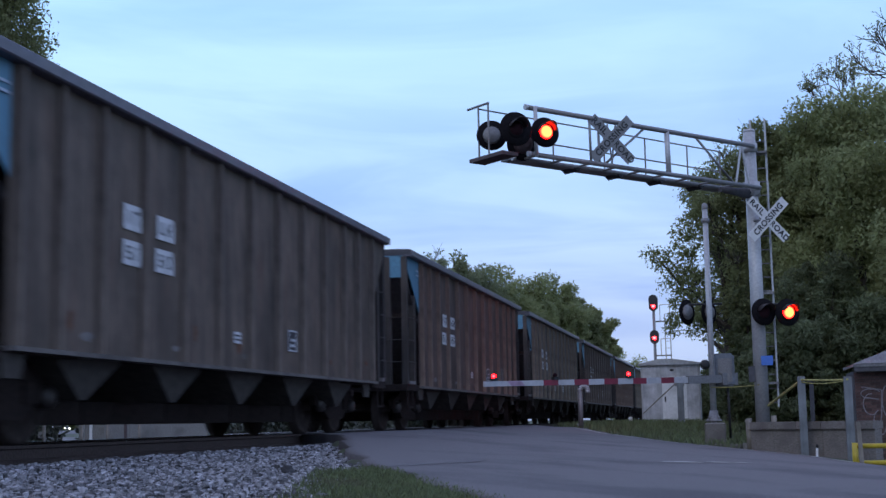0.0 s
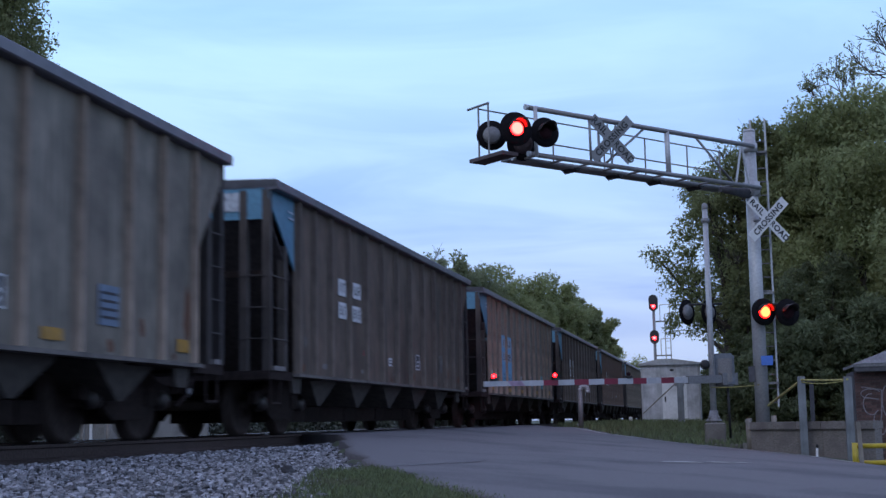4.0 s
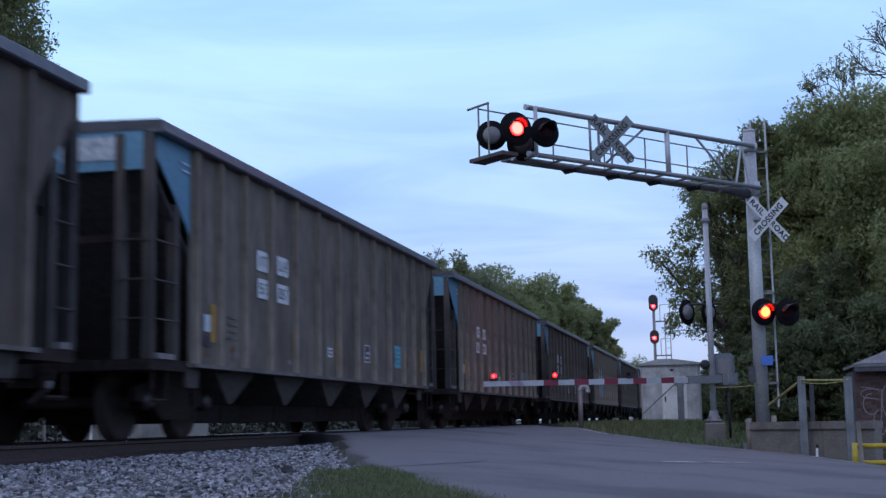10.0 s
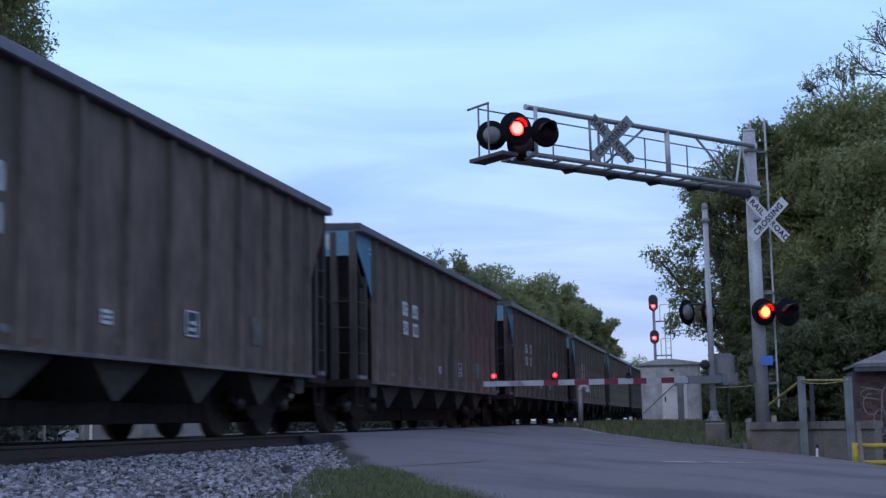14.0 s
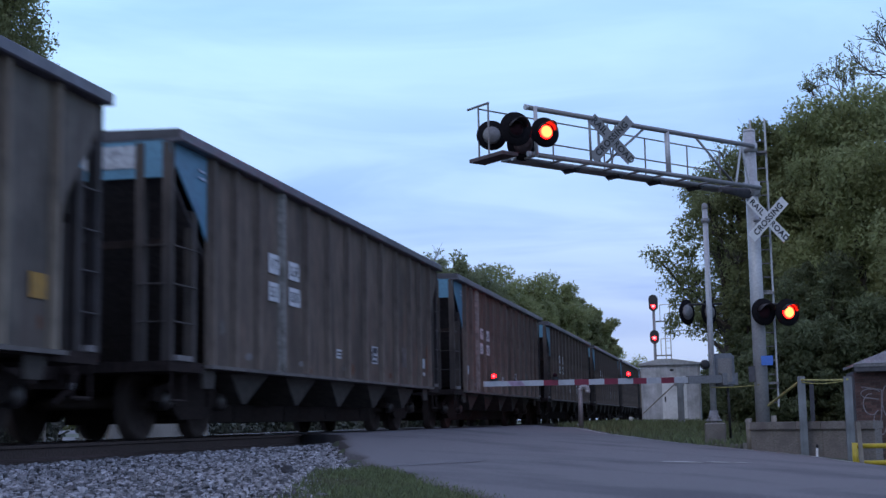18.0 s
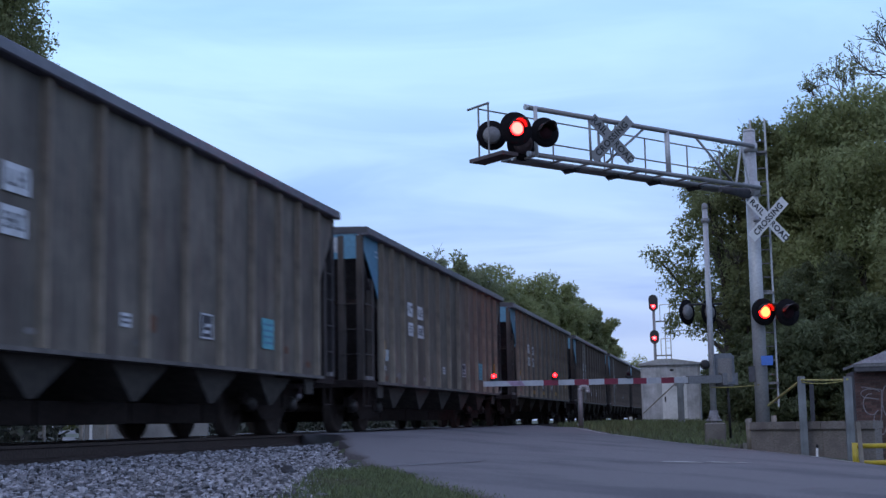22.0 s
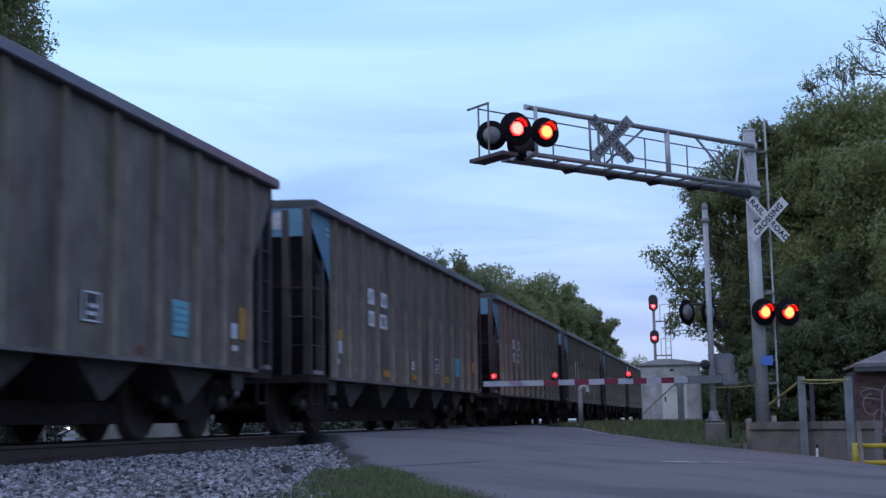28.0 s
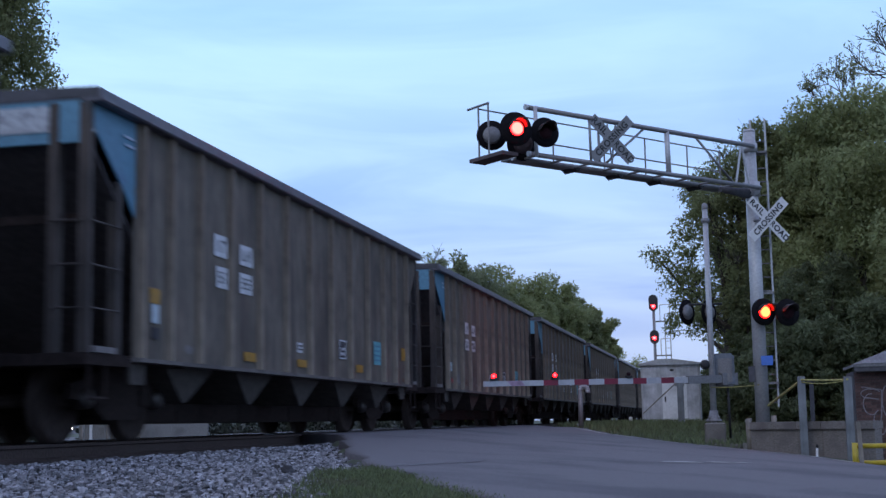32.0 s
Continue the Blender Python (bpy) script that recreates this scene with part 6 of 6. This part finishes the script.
def tree(at, height, spread, leaf, seed, leaves=9000, size=0.11, label="", bare=False, low=0.12, name="tree", group=""):
    rng = np.random.default_rng(seed)
    x, y = at
    z = rise(x, y) - 0.1
    t = thing(name, Matrix.Translation((x, y, z)), label or "broad tree in dark green spring leaf", "tree", group)
    trunk = B()
    top = height * 0.55
    r0 = 0.022 * height + 0.05
    prev, pr = Vector((0, 0, 0)), r0
    for k in range(1, 6):
        nxt = Vector((0.25 * noise.noise((seed, k, 0)) * k * 0.5, 0.25 * noise.noise((seed, k, 5)) * k * 0.5, top * k / 5))
        tube(trunk, prev, nxt, pr, r0 * (1 - 0.14 * k), n=9)
        prev, pr = nxt, r0 * (1 - 0.14 * k)
    part("trunk", trunk, BARK, t)
    centres, radii = [], []
    k_limbs = 11 if not bare else 20
    for k in range(k_limbs):
        frac = low + (1 - low) * (k + 0.5) / k_limbs
        a = 2.4 * k + rng.uniform(-0.4, 0.4)
        wide = spread * (1 - abs(frac - 0.45) ** 1.6 * 1.5) * rng.uniform(0.55, 1.0)
        start = Vector((0, 0, max(0.3, min(top, height * frac * 0.6))))
        end = Vector((math.cos(a) * wide, math.sin(a) * wide, height * (0.05 + 0.93 * frac)))
        mid = start.lerp(end, 0.5) + Vector((0, 0, -0.03 * height))
        limb = B()
        tube(limb, start, mid, r0 * 0.4, r0 * 0.26, n=6)
        tube(limb, mid, end, r0 * 0.26, r0 * 0.07, n=6)
        for j in range(5):
            s = mid.lerp(end, rng.uniform(0.1, 1.0))
            q = s + Vector(rng.normal(0, 0.13 * spread, 3)) + Vector((0, 0, (0.03 if bare else 0.06) * height))
            tube(limb, s, q, r0 * 0.09, r0 * 0.03, n=4)
            centres.append(q)
            radii.append(spread * rng.uniform(0.14, 0.27))
            if bare:
                for i in range(14):
                    e = q + Vector(rng.normal(0, 0.085 * spread, 3)) + Vector((0, 0, 0.014 * height))
                    tube(limb, s.lerp(q, rng.uniform(0.0, 1)), e, r0 * 0.045, r0 * 0.014, n=3)
        part("limb", limb, BARK, t)
        centres.append(end)
        radii.append(spread * rng.uniform(0.18, 0.32))
        centres.append(mid.lerp(end, 0.5))
        radii.append(spread * rng.uniform(0.25, 0.4))
    v, f = leaf_cloud(rng, np.array([c[:] for c in centres]), np.array(radii), leaves, size)
    if not bare:
        # sprays between the boughs close the crown's outside, unevenly
        m = leaves // 120
        up = low + (1 - low) * rng.uniform(0, 1, m)
        ang = rng.uniform(0, 2 * math.pi, m)
        wide = spread * np.clip(1 - np.abs(up - 0.45) ** 1.6 * 1.5, 0.2, 1) * rng.uniform(0.55, 0.92, m)
        more = np.stack([np.cos(ang) * wide, np.sin(ang) * wide, height * (0.05 + 0.9 * up)], 1)
        extra, f = leaf_cloud(rng, more, spread * rng.uniform(0.06, 0.16, m), leaves * 2 // 3, size)
        v = np.concatenate([v, extra])
    v[:, 2] = np.maximum(v[:, 2], 0.1)
    part("crown", quads("crown", v, LEAF[leaf]), None, t)
    return t


def bare_tree(at, clear, reach, r0, seed, leaves, label):
    """A tree hardly in leaf yet: a trunk that forks again and again down to fine twigs."""
    rng = np.random.default_rng(seed)
    x, y = at
    t = thing("tree", Matrix.Translation((x, y, rise(x, y) - 0.1)), label, "tree", RIGHT)
    tips = []

    def fork(bm, start, way, length, r, depth):
        bend = start + way * length * 0.5 + Vector(rng.normal(0, 0.03 * length, 3))
        end = bend + (way + Vector(rng.normal(0, 0.09, 3))).normalized() * length * 0.5
        tube(bm, start, bend, r, r * 0.85, n=6 if depth < 3 else 4)
        tube(bm, bend, end, r * 0.85, r * 0.66, n=6 if depth < 3 else 4)
        if depth == 6:
            tips.append(end)
            return
        for k in range(3 if depth > 1 else 2):
            aim = (way + Vector(rng.normal(0, 0.40, 3)) + Vector((0, 0, 0.16))).normalized()
            fork(bm, start.lerp(end, rng.uniform(0.55, 1.0)) if k else end, aim, length * rng.uniform(0.58, 0.80), r * (0.64 if k else 0.76), depth + 1)
    trunk = B()
    tube(trunk, (0, 0, 0), (0.1, 0, clear * 0.5), r0, r0 * 0.9, n=10)
    tube(trunk, (0.1, 0, clear * 0.5), (0.02, 0.05, clear), r0 * 0.9, r0 * 0.78, n=10)
    part("trunk", trunk, BARK, t)
    for k in range(4):
        a = 1.57 * k + rng.uniform(-0.4, 0.4)
        limb = B()
        fork(limb, Vector((0.02, 0.05, clear * (0.82 + 0.06 * k))), Vector((math.cos(a) * 0.75, math.sin(a) * 0.75, 0.85)).normalized(), reach, r0 * 0.32, 1)
        part("limb", limb, BARK, t)
    v, f = leaf_cloud(rng, np.array([p[:] for p in tips]), np.full(len(tips), 0.12), leaves, 0.05)
    part("crown", quads("crown", v, LEAF["spring"]), None, t)


RIGHT = "trees beside the crossing"
tree((7.85, 45.6), 9.0, 2.45, "deep", 14, 21000, 0.06, "dark green tree with drooping outer twigs behind the hut", low=0.33, group=RIGHT)
tree((9.1, 45.4), 6.4, 1.5, "deep", 17, 24000, 0.06, low=0.05, group=RIGHT)
tree((8.75, 44.9), 9.8, 2.3, "deep", 19, 9000, 0.06, "thinly leafed tree with open twigs beside the signal mast", bare=True, low=0.3, group=RIGHT)
tree((10.3, 44.2), 10.1, 2.2, "deep", 11, 62000, 0.065, "dense dark green tree behind the signal mast", group=RIGHT)
tree((12.0, 42.6), 10.4, 3.1, "mid", 12, 62000, 0.065, "tall leafy tree behind the brick building", group=RIGHT)
bare_tree((15.7, 46.2), 10.6, 1.75, 0.20, 3, 1800, "tall bare-twigged tree with sparse new leaves")
bare_tree((12.4, 44.6), 9.3, 1.15, 0.11, 8, 1800, "thin bare-twigged tree with pale new leaves")
tree((11.0, 49.5), 10.4, 3.6, "mid", 15, 40000, 0.075, group=RIGHT)
tree((11.0, 45.4), 10.3, 2.5, "mid", 18, 40000, 0.065, group=RIGHT)
tree((15.2, 39.0), 9.7, 3.6, "mid", 16, 52000, 0.065, group=RIGHT)
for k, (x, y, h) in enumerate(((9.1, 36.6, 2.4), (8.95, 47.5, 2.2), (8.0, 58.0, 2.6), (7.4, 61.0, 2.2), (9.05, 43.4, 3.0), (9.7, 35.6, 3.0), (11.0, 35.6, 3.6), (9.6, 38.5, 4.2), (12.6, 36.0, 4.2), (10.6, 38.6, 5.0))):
    tree((x, y), h, 1.5, "shrub", 30 + k, 16000, 0.06, "low shrub behind the wall, leaves darkened as shade", low=0.0, name="shrub", group="shrubs behind the wall")
tree((-17.6, 39.8), 19.2, 4.3, "deep", 21, 70000, 0.07, "large tree across the track, in leaf", low=0.4)
tree((-19.2, 41.4), 19.0, 4.4, "deep", 24, 60000, 0.07, "large tree across the track, in leaf", low=0.4)
tree((8.45, 43.6), 4.6, 0.8, "shrub", 47, 12000, 0.06, "upright shrub behind the gate mast, leaves darkened as shade", low=0.0, name="shrub", group="shrubs behind the wall")
FAR = "trees of the wood across the track"
# added tree: blocks the bright sky behind the slit in the hedge
tree((-241, 474), 14, 9, "deep", 81, 9000, 0.35, "broad tree added as dark backdrop beyond the far road", low=0.0, group=FAR)
WOOD = [(-14.9, 92, 13.2, 2.4, "spring"), (-14.3, 97, 13.2, 2.6, "spring"), (-13.9, 101, 12.8, 2.8, "spring"), (-13.6, 106, 12.9, 4.0, "spring"), (-12.7, 111, 13.1, 4.2, "spring"), (-11.9, 117, 12.9, 4.6, "mid"),
        (-10.8, 122, 13.1, 4.6, "mid"), (-9.6, 127, 13.2, 4.4, "mid"), (-8.6, 132, 13.3, 4.0, "mid"), (-7.4, 137, 13.2, 3.4, "deep"), (-6.5, 142, 12.5, 2.9, "mid"), (-6.2, 147, 11.2, 2.5, "deep"), (-6.6, 156, 9.8, 2.4, "mid"), (-8.6, 163, 9.2, 3.2, "mid"), (-9.0, 180, 8.8, 3.8, "spring"), (-8.8, 205, 9.0, 4.6, "mid"),
        (-9.5, 240, 10.0, 6.0, "mid"), (-17, 122, 12.2, 5.5, "mid"), (-13, 136, 12.6, 5.5, "deep"), (-17, 108, 11.8, 5.0, "mid"), (-11, 146, 11.4, 4.6, "mid"), (-13.2, 108.6, 13.0, 3.0, "spring"), (-13.75, 103.5, 12.9, 2.6, "spring")]
for k, (x, y, h, s, leaf) in enumerate(WOOD):
    tree((x, y), h, s, leaf, 50 + k, 9000 if k < 2 else 22000, 0.11 if k < 2 else 0.14, "tree of a green wood beyond the train", bare=(k < 2), group=FAR)

# unseen trees added to keep sky light off the far cars
for k, (x, y, h) in enumerate(((10.8, 62, 7.6), (11.4, 74, 8.0), (11.8, 88, 8.4), (12.4, 104, 8.6))):
    tree((x, y), h, 3.6, "mid", 90 + k, 12000, 0.12, "unseen added tree that shades the far cars", low=0.05, group=RIGHT)


# ---- what moves ----
STALL = 21 + 1 / 3                      # the train checks for one thirtieth of a second here


def lead_at(t):
    """Where the leading corner of car 0 stands at t seconds."""
    run = 7.885 + 10.0743 * t + 0.00348 * t * t
    return run - 0.046 + 0.0101 * t if t < STALL + 0.01 else run - 0.155 + 0.034 * (t - STALL)


def motions():
    for n, car in TRAIN.items():
        walk(car, [(t, pose(0, lead_at(t) - n * PITCH, 0)) for t in (0, 4, 8, 12, 16, 20, 21, *[STALL + k / FPS for k in (-3, -2, -1, 0, 1, 2, 3, 4)], 22, 24, 28, 32)])
        # its wheels roll, keyed while the car is near enough for them to be made out
        near = [2 * k / FPS for k in range(16 * FPS + 1) if -12 < lead_at(2 * k / FPS) - n * PITCH < 62]
        times = sorted({0, 32, *near})
        for axle in WHEELSETS[car.name]:
            home = axle.location.copy()
            start = near[0] if near else 0
            turn = lambda t: -(lead_at(min(max(t, start), near[-1])) - lead_at(start)) / 0.457 if near else 0
            walk(axle, [(t, Matrix.Translation(home) @ Matrix.Rotation(turn(t), 4, "X")) for t in times])
    # a car comes along the far road towards the crossing
    walk(FAR_CAR, [(t, pose(x, y, rise(x, y) + 0.012, 0, 0, 30)) for t, x, y in ((0, -225, 440), (18, -146, 285), (28, -114.4, 230), (30, -104.6, 213), (31.6, -95.6, 198), (32, -93.6, 194.4))])
    # the flashers change over every 0.6 s; each lamp ball swings its lit half out or in within a fifteenth of a second
    for side, lamp, aim in FLASHERS:
        home = lamp.location.copy()
        lit = side == 1
        rows = [(0, 0 if lit else 178)]
        for k in range(-22, 31):
            at = round(((13.55 if k % 2 else 13.475) + 0.6041 * k - (0.04 if k == 9 else 0) + (0.034 if k == 24 else 0) + (0.067 if k == 19 else 0)) * FPS)
            if not 2 < at < 32 * FPS - 4:
                continue
            a, b = (0, 178) if lit else (178, 0)
            at += 0 if lit else -2
            rows += [((at + j) / FPS, a + (b - a) * j / 2) for j in range(3)]
            lit = not lit
        rows.append((32, 0 if lit else 178))
        walk(lamp, [(t, Matrix.Translation(home) @ Matrix.Rotation(radians(a + aim), 4, "Z")) for t, a in rows])


motions()
